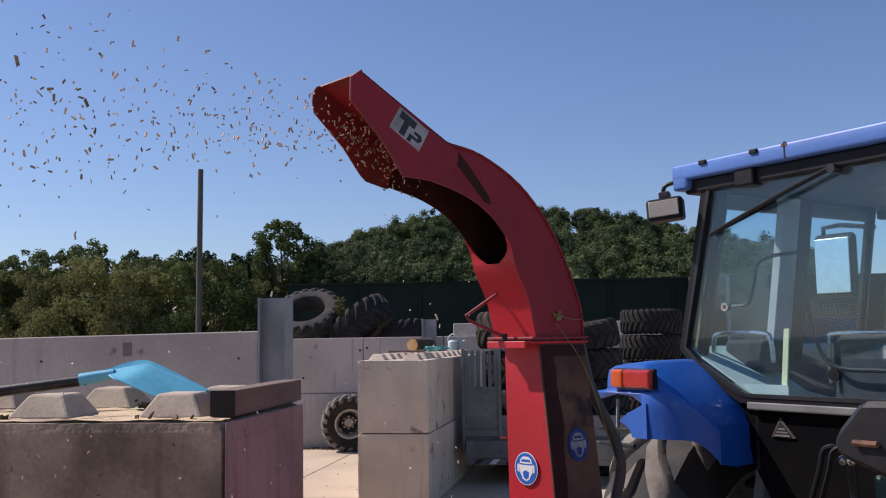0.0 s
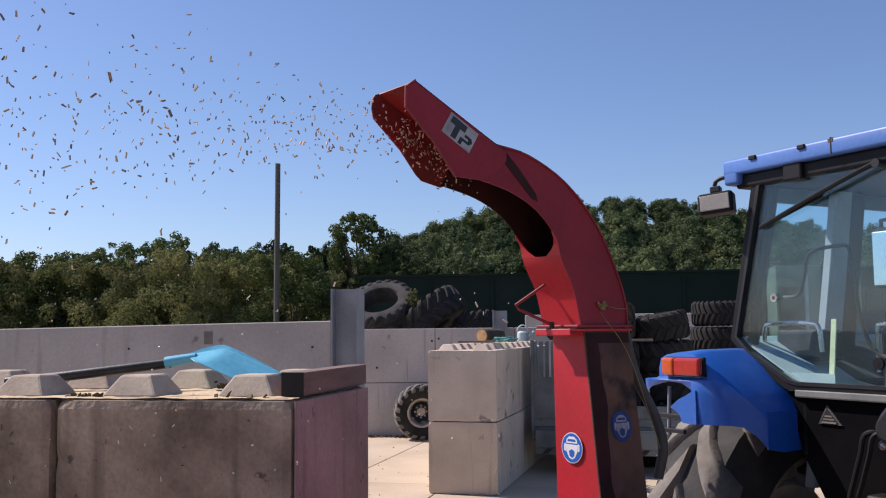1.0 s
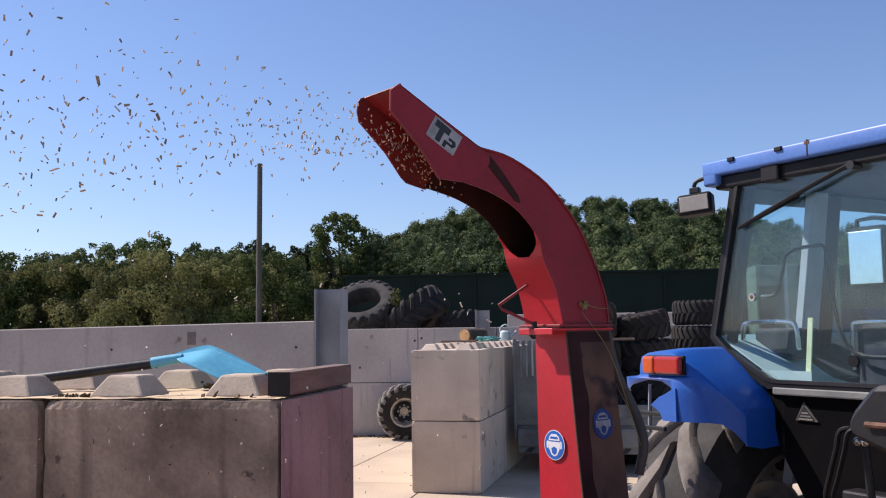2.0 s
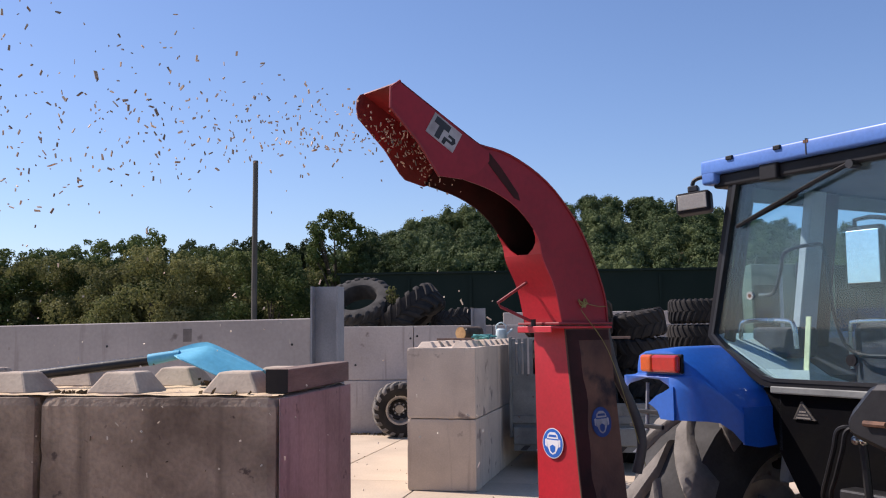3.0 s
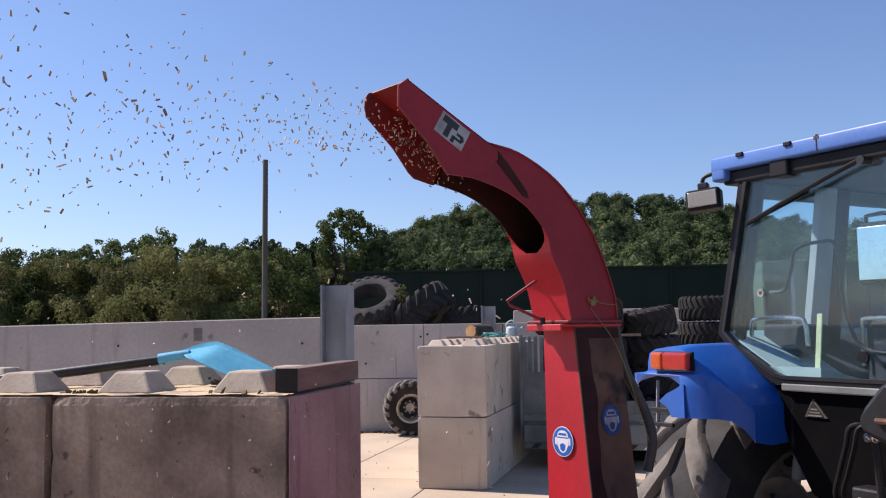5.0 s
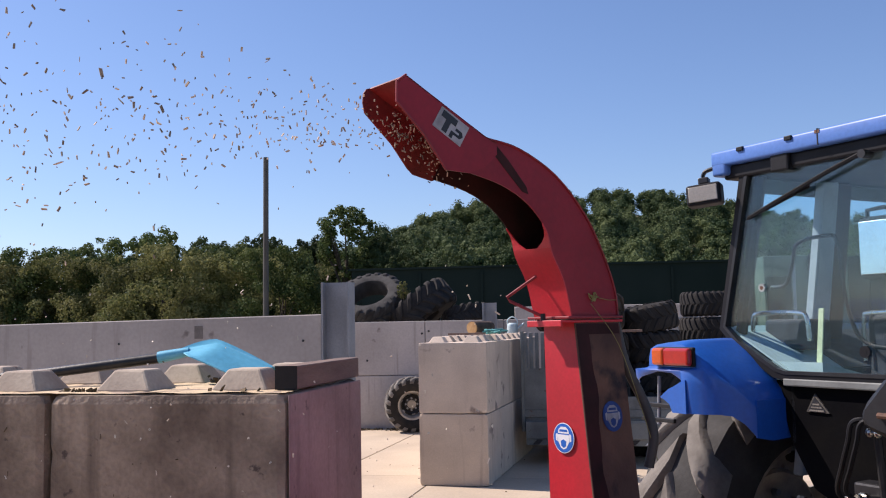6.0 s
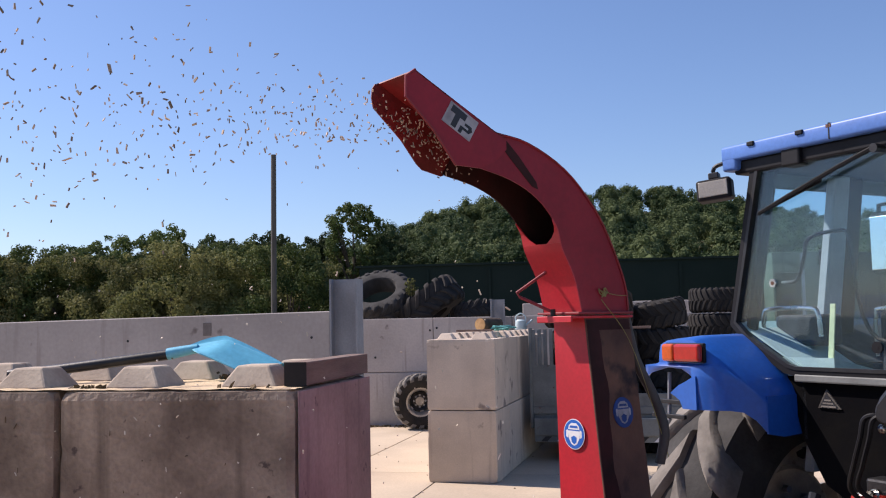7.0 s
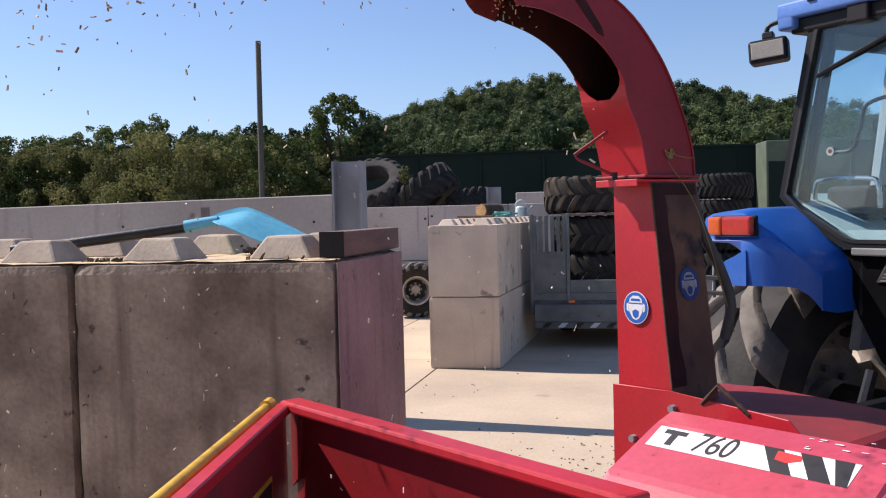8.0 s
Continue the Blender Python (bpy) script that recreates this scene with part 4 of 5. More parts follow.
def ring_y(outline_in, outline_out, y0, y1):
    bm = bmesh.new()
    k = len(outline_in)
    rows = [[bm.verts.new((x, y, z)) for x, z in o] for o, y in ((outline_in, y0), (outline_out, y0), (outline_out, y1), (outline_in, y1))]
    for a, b in ((0, 1), (1, 2), (2, 3), (3, 0)):
        for i in range(k):
            bm.faces.new((rows[a][i], rows[a][(i + 1) % k], rows[b][(i + 1) % k], rows[b][i]))
    return bm


cabw = part("cab_frame", ring_y(window_outline(0.012), window_outline(0.038), -0.012, 0.05), BLACK, tractor, "black cab frame round the rear window")
rw = part("rear_window", plate_y(window_outline(0.002), 0.0, 0.006), GLASS, tractor, "tinted blue-green rear window")
rw.visible_shadow = False
part("window_seal", ring_y(window_outline(0.0), window_outline(0.014), -0.016, 0.012), BLACK_MET, tractor)
# cab sides, front and floor
for sx, nm in ((-1, "door_window"), (1, "door_window")):
    def X(v):
        return CX + sx * (CX - v)
    g = part(nm, prism([(0.08, 2.39), (1.02, 2.39), (1.15, 1.2), (0.45, 1.2), (0.08, 1.66)],
                       lambda s, a, b: (X(-0.10 - (2.39 - b) * 0.22) + (0.005 if s else 0), a, b)), GLASS_SIDE, tractor)
    g.visible_shadow = False
    for a0, a1 in (((0.05, 2.40), (0.05, 1.66)), ((0.58, 2.42), (0.62, 1.15)), ((1.05, 2.42), (1.18, 1.15))):
        part("cab_pillar", tube([(X(-0.10 - (2.39 - a0[1]) * 0.22), *a0), (X(-0.10 - (2.39 - a1[1]) * 0.22), *a1)], 0.024, 6), BLACK, tractor)
    part("door_sill", tube([(X(-0.37), 0.45, 1.17), (X(-0.37), 1.16, 1.17)], 0.03, 6), BLACK, tractor)
    part("side_lining", prism([(0.06, 1.58), (0.45, 1.42), (0.45, 1.3), (0.10, 1.3)], lambda s, a, b: (X(0.03) + (0.02 if s else 0), a, b)), BLACK, tractor)
part("windscreen", plate_y([(-0.05, 2.38), (2 * CX + 0.05, 2.38), (2 * CX + 0.25, 1.25), (-0.25, 1.25)], 1.17, 1.176), GLASS_SIDE, tractor).visible_shadow = False
part("cab_floor", box(-0.25, 2 * CX + 0.25, 0.05, 1.2, 0.86, 0.90), BLACK, tractor)
part("inner_shelf", plate_x([(0.03, 1.62), (0.30, 1.56), (0.30, 1.48), (0.03, 1.50)], -0.2, 0.18), CABPALE, tractor, "pale green inner cab shelf")
part("strap", plate_y([(0.118, 1.60), (0.142, 1.60), (0.165, 1.83), (0.142, 1.83)], 0.07, 0.076), YELLOWTAPE, tractor, "yellow-green webbing strap")
part("grab_rail", tube(bend([(-0.24, 0.24, 1.93), (-0.16, 0.24, 1.94), (-0.12, 0.24, 2.03), (-0.09, 0.24, 2.11), (0.04, 0.24, 2.13), (0.11, 0.24, 2.10), (0.14, 0.24, 1.85), (0.22, 0.24, 1.69), (0.45, 0.24, 1.67)], 5), 0.0085, 8), BLACK_MET, tractor, smooth=True)
part("inner_handle", tube(bend([(-0.25, 0.12, 1.67), (-0.24, 0.12, 1.79), (-0.20, 0.12, 1.815), (0.0, 0.12, 1.815), (0.04, 0.12, 1.79), (0.05, 0.12, 1.70)], 4), 0.010, 8), CHROME, tractor, smooth=True)
for sx in (-1, 1):
    def XA(v):
        return v if sx < 0 else 2 * CX - v
    part("wheel_arch_cover", sheet([[(XA(x), y, 1.765 - 0.57 * (x + 0.29)) for x in (-0.29, -0.2, -0.1, 0.03)] for y in (0.02, 0.18, 0.34)], 0.008), CABPALE, tractor, "pale green wheel arch trim inside the cab")
    part("wheel_arch_cover", sheet([[(XA(x), y, 1.767 - 0.57 * (x + 0.29)) for x in (-0.29, -0.2, -0.1, 0.03)] for y in (0.345, 0.7, 1.1)], 0.008), FABRIC, tractor)
    part("arch_side", box(min(XA(0.03), XA(0.045)), max(XA(0.03), XA(0.045)), 0.02, 1.1, 1.30, 1.58), FABRIC, tractor)
part("door_post", prism([(0.38, 1.1), (0.50, 1.1), (0.47, 2.38), (0.37, 2.38)], lambda s, a, b: ((-0.30 if b < 2 else -0.09) + (0.05 if s else 0.0), a, b), 0.008), CABGREY, tractor, "grey cab door post")
part("door_pillar", prism([(0.50, 1.1), (0.63, 1.1), (0.58, 2.38), (0.48, 2.38)], lambda s, a, b: ((-0.32 if b < 2 else -0.10) + (0.04 if s else 0.0), a, b), 0.008), SEATBROWN, tractor, "dark brown cab door pillar")
for sx in (-1, 1):
    x0 = -0.16 if sx < 0 else 2 * CX + 0.12
    part("door_header", box(x0, x0 + 0.04, 0.05, 1.12, 2.325, 2.385, 0.01), FABRIC, tractor)
part("front_header", box(-0.12, 2 * CX + 0.12, 1.12, 1.165, 2.335, 2.385, 0.01), FABRIC, tractor)
part("storage_box", box(-0.26, 0.0, 0.20, 0.32, 1.66, 1.79, 0.02, 3), FABRIC, tractor, "black box behind the seat")
part("post_knob", box(-0.20, -0.12, 0.42, 0.48, 2.0, 2.08, 0.012), BLACK, tractor)
seat = part("driver_seat", box(0.16, 0.62, 0.34, 0.84, 1.18, 1.32, 0.05, 3), FABRIC, tractor, "dark fabric driver's seat")
part("backrest", box(0.18, 0.60, 0.28, 0.40, 1.30, 1.82, 0.05, 3), FABRIC, seat)
part("seat_post", box(0.28, 0.52, 0.46, 0.72, 0.9, 1.2, 0.02), BLACK, seat)
part("seat_rail", tube(bend([(0.20, 0.26, 1.62), (0.20, 0.26, 1.78), (0.24, 0.26, 1.81), (0.54, 0.26, 1.81)], 4), 0.008, 8), CHROME, seat, smooth=True)
wheel = part("steering_wheel", lathe([(0.19 + 0.014 * math.cos(t), 0.014 * math.sin(t)) for t in np.linspace(0, 2 * math.pi, 8, endpoint=False)], "y", 28), BLACK, tractor, smooth=True)
wheel.matrix_local = pose(0.50, 0.95, 1.62, -45)
part("steering_column", tube([(0.50, 0.97, 1.60), (0.50, 1.12, 1.0)], 0.05, 8), BLACK, tractor)
mirror = part("wing_mirror", box(-0.53, -0.30, 1.20, 1.25, 1.985, 2.305, 0.03, 3), BLACK, tractor, "black-backed wing mirror on an arm")
part("mirror_glass", box(-0.51, -0.32, 1.192, 1.199, 2.01, 2.28, 0.002), MIRROR, mirror)
part("mirror_arm", tube([(-0.12, 1.10, 2.30), (-0.38, 1.22, 2.345), (-0.48, 1.23, 2.34), (-0.48, 1.23, 2.25)], 0.012, 6), BLACK, mirror)
# roof
roof_x0, roof_x1 = -0.285, 2 * CX + 0.285
roof = part("roof", box(roof_x0, roof_x1, -0.05, 1.45, 2.446, 2.512, 0.012, 3), ROOF, tractor, "pale blue moulded cab roof", smooth=True)
part("roof_corner", box(roof_x0 + 0.002, roof_x0 + 0.085, -0.049, 0.5, 2.405, 2.50, 0.014, 3), ROOF, roof, smooth=True)
part("roof_trim", box(roof_x0 + 0.045, roof_x1 - 0.045, -0.02, 1.40, 2.388, 2.447, 0.01), BLACK, tractor)
part("roof_crown", box(roof_x0 + 0.18, roof_x1 - 0.18, 0.30, 1.3, 2.50, 2.532, 0.012, 3), ROOF, roof)
part("roof_seam", box(0.272, 0.277, -0.0515, 0.4, 2.45, 2.5135), BLACK_MET, roof)
part("rust_spot", box(0.262, 0.285, -0.0515, -0.049, 2.496, 2.508), RUST, roof, "small rusty chip in the paint")
for x in (-0.13, 0.12):
    part("roof_plug", box(x, x + 0.035, -0.058, -0.045, 2.492, 2.510, 0.003), BLACK, roof)
part("roof_bracket", box(0.03, 0.12, -0.04, 0.02, 2.38, 2.47, 0.008), BLACK, tractor)
# work lamp
lamp = part("work_lamp", box(-0.075, 0.075, -0.03, 0.04, -0.047, 0.047, 0.014, 3), BLACK, tractor, "rectangular black work lamp with ribbed lens")
lamp.matrix_local = pose(-0.290, -0.085, 2.328, -8, -5, 30)
part("lamp_lens", box(-0.062, 0.062, -0.034, -0.029, -0.034, 0.034, 0.003), LENS_CLEAR, lamp)
part("lamp_clamp", box(-0.02, 0.025, -0.02, 0.02, 0.046, 0.075, 0.005), BLACK_MET, lamp)
part("lamp_bracket", tube(bend([(-0.325, -0.06, 2.41), (-0.31, -0.055, 2.435), (-0.26, -0.03, 2.446), (-0.18, 0.0, 2.44)], 4), 0.009, 6), BLACK_MET, tractor)
# wiper and glass fittings
wiper = part("wiper_arm", tube([(0.455, -0.04, 2.388), (0.30, -0.04, 2.342), (0.05, -0.028, 2.264), (-0.115, -0.016, 2.212)], 0.009, 6), BLACK, tractor, "long black rear wiper arm")
part("wiper_blade", plate_y([(0.20, 2.298), (0.20, 2.310), (-0.12, 2.212), (-0.12, 2.203)], -0.022, -0.012), BLACK, wiper)
part("wiper_pivot", tube([(0.46, -0.05, 2.385), (0.46, 0.0, 2.385)], 0.017, 12), BLACK_MET, wiper)
for x, z, r, mt in ((-0.069, 1.92, 0.017, CHROME), (0.345, 2.40, 0.014, BLACK), (0.40, 1.665, 0.022, BLACK)):
    part("window_latch", lathe([(0.008, -0.010), (r, -0.010), (r, -0.001), (0.008, -0.001)], "y", 20), mt, tractor).location = (x, 0, z)
    part("latch_button", tube([(x, -0.011, z), (x, 0, z)], 0.0085, 10), RUST if mt is CHROME else BLACK, tractor)
# dark rear body below the window
part("rear_panel", plate_y([(-0.05, 1.545), (2 * CX + 0.05, 1.545), (2 * CX + 0.05, 0.85), (0.50, 0.85), (0.36, 1.02), (0.12, 1.13), (0.02, 1.30)], 0.02, 0.06, 0.006), BLACK_SHADE, tractor, "black lower cab panel, its shade in the colour")
# Sticker greys darkened so that it reads as lying in shade.
tri = part("warning_triangle", plate_y([(0.150, 1.500), (0.108, 1.428), (0.215, 1.428)], 0.012, 0.019), STICKER_SHADE, tractor, "grey triangular warning sticker")
part("dark_field", plate_y([(0.151, 1.487), (0.119, 1.434), (0.200, 1.434)], 0.0100, 0.0119), INK, tri)
for k in range(3):
    part("print_bar", plate_y([(0.142 - 0.008 * k, 1.462 - 0.012 * k), (0.172 + 0.010 * k, 1.462 - 0.012 * k), (0.174 + 0.010 * k, 1.456 - 0.012 * k), (0.140 - 0.008 * k, 1.456 - 0.012 * k)], 0.0085, 0.0099), RUBBER_DUSTY, tri)
part("axle_housing", box(-0.12, 2 * CX + 0.12, 0.36, 0.78, 0.60, 1.12, 0.06), BLACK_MET, tractor)
part("rear_axle", tube([(-0.45, 0.55, 0.80), (2 * CX + 0.45, 0.55, 0.80)], 0.12, 14), BLACK_MET, tractor)
part("transmission", box(CX - 0.22, CX + 0.22, 0.0, 1.6, 0.45, 1.0, 0.04), BLACK_MET, tractor)
part("bonnet", box(CX - 0.32, CX + 0.32, 1.25, 2.9, 0.95, 1.5, 0.08, 3), BLUE, tractor, "blue engine bonnet")


def fender(sx):
    """A moulded mudguard over a rear wheel: flat top, slope down to the cab, rear wall with a ledge;
    the one on the chute's side has lost a piece."""
    def X(v):
        return v if sx < 0 else 2 * CX - v
    # columns: x, top height, rear wall's y, bottom height whole, bottom height torn
    cols = [(-0.555, 1.650, -0.255, 1.42, 1.525), (-0.525, 1.680, -0.285, 1.42, 1.537), (-0.48, 1.697, -0.300, 1.42, 1.556), (-0.42, 1.704, -0.304, 1.42, 1.570),
            (-0.37, 1.708, -0.305, 1.42, 1.582), (-0.29, 1.716, -0.305, 1.42, 1.578), (-0.245, 1.716, -0.305, 1.42, 1.558), (-0.228, 1.710, -0.304, 1.417, 1.545),
            (-0.222, 1.706, -0.304, 1.417, 1.417), (-0.18, 1.676, -0.302, 1.418, 1.418), (-0.13, 1.634, -0.285, 1.418, 1.418), (-0.085, 1.590, -0.255, 1.418, 1.418),
            (-0.05, 1.552, -0.222, 1.412, 1.412), (-0.02, 1.515, -0.185, 1.38, 1.38), (0.0, 1.47, -0.145, 1.330, 1.330)]
    grid = []
    for x, zt, yr, whole, torn in cols:
        zb = torn if sx < 0 else whole
        led = max(0.0, min(1.0, (zt - 1.60) / 0.09))
        zl = min(1.602, zt - 0.03)
        col = [(1.12, zt - 0.30), (0.95, zt - 0.09), (0.72, zt - 0.02), (0.42, zt), (0.1, zt), (yr + 0.10, zt - 0.004), (yr + 0.035, zt - 0.012), (yr + 0.012, zt - 0.022),
               (yr + 0.002, zt - 0.040 * led - 0.02), (yr, zl), (yr - 0.012 * led, zl - 0.005), (yr - 0.019 * led, zl - 0.014)]
        z0 = min(zl - 0.014, zb + 0.05)
        z0 = max(z0, zb + 0.004)
        top = zl - 0.014
        for f in (0.35, 0.7, 1.0):
            col.append((yr - 0.019 * led * (1 - 0.5 * f * f), top + (zb - top) * f))
        grid.append([(X(x if k > 10 or x > -0.43 else -0.43 + (x + 0.43) * 0.18), y, z) for k, (y, z) in enumerate(col)])
    f = part("fender", sheet(grid, 0.006), BLUE, tractor, "glossy blue plastic mudguard, torn at its edge" if sx < 0 else "glossy blue plastic mudguard", smooth=True)
    if sx < 0:
        part("torn_flap", plate_y([(-0.200, 1.552), (-0.222, 1.546), (-0.262, 1.527), (-0.30, 1.512), (-0.350, 1.478), (-0.326, 1.468), (-0.296, 1.452), (-0.279, 1.418), (-0.200, 1.4175)], -0.3255, -0.316), BLUE, f)
    part("inner_wall", prism([(-0.142, 1.474), (-0.147, 1.328), (-0.06, 1.312), (0.05, 1.318), (0.20, 1.39), (0.42, 1.44), (0.75, 1.38), (0.95, 1.30), (0.95, 1.40), (0.72, 1.46), (0.42, 1.474)],
                             lambda s, a, b: (X(-0.005) + (0.006 if s else 0), a, b)), BLUE, f)
    t = part("tail_lamp", box(min(X(-0.384), X(-0.162)), max(X(-0.384), X(-0.162)), -0.312, -0.296, 1.606, 1.684, 0.004), BLACK, f)
    part("amber_lens", box(min(X(-0.382), X(-0.312)), max(X(-0.382), X(-0.312)), -0.340, -0.311, 1.609, 1.681, 0.012, 3), LENS_AMB, t)
    part("red_lens", box(min(X(-0.311), X(-0.164)), max(X(-0.311), X(-0.164)), -0.340, -0.311, 1.609, 1.681, 0.012, 3), LENS_RED, t)
    return f


fender(-1)
fender(1)
for x in (-0.50, 2 * CX + 0.50):
    w = tractor_wheel("rear_wheel", "", "", 0.80, 0.42, 0.43, RUBBER_GREY, None, rim=RIM, lugs=13, dish=-0.10 if x < 0 else 0.08, tread=RUBBER_DUSTY, spoked=True)
    w.parent = tractor
    w.matrix_local = pose(x, 0.55, 0.80)
    w["label"] = "large dusty lugged rear wheel"
for z0, z1 in ((1.47, 1.43), (1.40, 1.37)):
    part("fender_stay", box(-0.50, -0.30, -0.30, -0.285, z1, z1 + 0.018, 0.003), BLACK_MET, tractor)
part("fender_stay", tube([(-0.40, -0.29, 1.36), (-0.40, -0.28, 1.56)], 0.008, 6), STEEL, tractor)
# linkage, hoses and couplings behind the tractor
for x in (CX - 0.25, CX + 0.25):
    part("lift_arm", tube([(x, 0.05, 0.62), (x * 0.9 + 0.04, -0.55, 0.66)], 0.03, 8), BLACK_MET, tractor)
    part("lift_rod", tube([(x, -0.30, 0.66), (x, -0.10, 1.12)], 0.022, 8), BLACK_MET, tractor)
part("top_link", tube([(CX, 0.03, 1.08), (CX - 0.02, -0.55, 1.06)], 0.028, 8), BLACK_MET, tractor)
part("coupling_block", box(0.36, 0.74, -0.06, 0.03, 1.06, 1.20, 0.01), BLACK_MET, tractor)
for i, x in enumerate((0.40, 0.46, 0.53, 0.60)):
    z = 1.13 + 0.02 * (i % 2)
    part("coupling", tube([(x, -0.06, z), (x - 0.01, -0.16, z + 0.01)], 0.017, 10), CHROME if i % 2 else LENS_RED, tractor)
    part("coupling_ring", tube([(x - 0.006, -0.12, z + 0.006), (x - 0.008, -0.135, z + 0.008)], 0.023, 12), CHROME, tractor)
for dx in (0.0, 0.035):
    part("hose", tube(bend([(0.40 + 2 * dx, -0.15, 1.14), (0.405 + dx, -0.20, 1.19), (0.46 + dx, -0.24, 1.28), (0.505 + dx, -0.26, 1.37), (0.525 + dx, -0.26, 1.435), (0.57 + dx, -0.24, 1.445), (0.60 + dx, -0.18, 1.40)], 6), 0.009, 8), BLACK, tractor, smooth=True)
part("quadrant_lever", tube([(0.60, -0.20, 1.10), (0.59, -0.22, 1.41)], 0.014, 8), BLACK_MET, tractor)
for x in (0.575, 0.605):
    part("ball_joint", lathe([(0.016 * math.sin(t), 0.016 * math.cos(t)) for t in np.linspace(0.05, 3.09, 9)], "z", 14, closed=False), CHROME, tractor, smooth=True).location = (x, -0.235, 1.405)
part("folded_mirror", plate_y([(0.595, 1.455), (0.61, 1.50), (0.70, 1.60), (0.95, 1.61), (0.98, 1.40), (0.80, 1.365), (0.62, 1.425)], -0.32, -0.25, 0.018), BLACK_MET, tractor, "black rounded back of a folded mirror")
part("mirror_pivot", tube([(0.68, -0.33, 1.475), (0.76, -0.33, 1.475)], 0.010, 8), RUST, tractor)
part("green_valve", box(0.64, 0.80, -0.18, -0.08, 1.24, 1.36, 0.01), VALVE, tractor)
part("sill_bar", box(0.02, 2 * CX - 0.02, -0.014, 0.018, 1.525, 1.556, 0.006), TRAILER, tractor, "bare metal bar below the window")
part("pto_guard", tube([(CX, 0.0, 0.62), (CX - 0.02, -0.75, 0.70)], 0.07, 12), BLACK, tractor)
for x in (CX - 0.6, CX + 0.6):
    w = tractor_wheel("front_wheel", "", "", 0.50, 0.30, 0.30, RUBBER_DUSTY, None, rim=RIM, lugs=16)
    w.parent = tractor
    w.matrix_local = pose(x, 2.5, 0.50)


def scatter(places, sizes, seed, flat=False):
    """Split slivers of wood at the given places, each turned its own way."""
    r = np.random.default_rng(seed)
    verts, faces = [], []
    corners = np.array([(x, y, z) for x in (-1, 1) for y in (-1, 1) for z in (-1, 1)], float)
    quads = ((0, 1, 3, 2), (4, 6, 7, 5), (0, 4, 5, 1), (2, 3, 7, 6), (0, 2, 6, 4), (1, 5, 7, 3))
    for p, (L, W, T) in zip(places, sizes):
        c = corners * (L, W, T)
        c[:, 0] += r.uniform(-0.5, 0.5) * c[:, 1]
        c[:, 1] *= 1 - 0.45 * (corners[:, 0] > 0) * r.random()
        turn = r.uniform(0, 6.28, 3)
        if flat:
            turn[:2] *= 0.08
        q = np.array(Euler(turn).to_matrix())
        base = len(verts)
        verts += (c @ q.T + np.array(p)).tolist()
        faces += [[base + k for k in f] for f in quads]
    me = bpy.data.meshes.new("chips")
    me.from_pydata(verts, [], faces)
    return me


# ---- things on the near blocks ----
timber = thing("timber_offcut", "short grey timber beam with a black end", "timber", NEAR_F @ pose(-0.077, 0.10, 1.60, 0, 0, 1))
part("beam", box(-0.0, 0.072, 0.004, 0.74, 0, 0.074, 0.004), TIMBER, timber)
part("tarred_end", box(0.0, 0.072, 0.0, 0.0035, 0.0, 0.074), END_BLACK, timber)
shovel = thing("shovel", "blue plastic grain shovel with a black shaft lying on the blocks", "shovel", Matrix.Translation((0, 0, 0)))
part("shaft", tube([(-1.50, 2.81, 1.632), (-1.30, 2.82, 1.650), (-0.90, 2.85, 1.696)], 0.019, 10), BLACK_MET, shovel, smooth=True)
part("socket", tube([(-0.92, 2.849, 1.695), (-0.86, 2.854, 1.706), (-0.81, 2.858, 1.714)], 0.022, 10, taper=0.75), SHOVELBLUE, shovel, smooth=True)
rows = []
for i in range(15):
    t = i / 14
    open_ = min(1.0, 3.2 * t) ** 0.8
    near_e = Vector((-0.835 + 0.20 * t, 2.86 - 0.10 * open_, 1.711 - 0.083 * t ** 1.1))
    mid_e = Vector((-0.845 + 0.325 * t, 2.86, 1.714 + 0.012 * min(1.0, t / 0.4) - 0.079 * max(0.0, t - 0.4) / 0.6))
    far_e = Vector((-0.860 + 0.335 * t, 2.86 + 0.09 * open_, 1.717 + 0.027 * math.sin(math.pi / 2 * min(1.0, t / 0.30)) - 0.105 * (max(0.0, t - 0.36) / 0.64) ** 1.15))
    row = []
    for u in np.linspace(-1, 1, 17):
        p = near_e * (u * (u - 1) / 2) + mid_e * (1 - u * u) + far_e * (u * (u + 1) / 2)
        p.z += 0.006 * math.exp(-((u - 0.30) / 0.13) ** 2) * open_ - 0.008 * math.exp(-((u - 0.62) / 0.16) ** 2) * open_
        p.z += 0.010 * max(0.0, abs(u) - 0.85) / 0.15 * open_
        row.append(p)
    rows.append(row)
part("blade", sheet(rows, 0.004), SHOVELBLUE, shovel, smooth=True)
rr = random.Random(9)
for i, (x, y, n_bits, wide) in enumerate(((-0.72, 0.06, 26, 0.03), (-0.68, 0.40, 60, 0.03), (-0.36, 0.40, 80, 0.035), (-0.20, 0.05, 5, 0.06), (-1.3, 0.05, 5, 0.10))):
    me = scatter([(rr.gauss(0, wide), rr.gauss(0, 0.022 if y > 0.1 else 0.009), (abs(rr.gauss(0, 0.008)) + 0.012 + 0.012 * math.exp(-k / 12)) if y > 0.1 else 0.0085) for k in range(n_bits)],
                 [(0.004 + 0.013 * rr.random() ** 2, 0.003 + 0.006 * rr.random(), 0.0016) for _ in range(n_bits)], 20 + i)
    me.materials.append(MOSS)
    d = new("debris", me)
    d.matrix_world = NEAR_F @ pose(x, y, 1.594)
    tagged(d, "small heap of dry leaf debris on the block", "debris", kind="stuff")
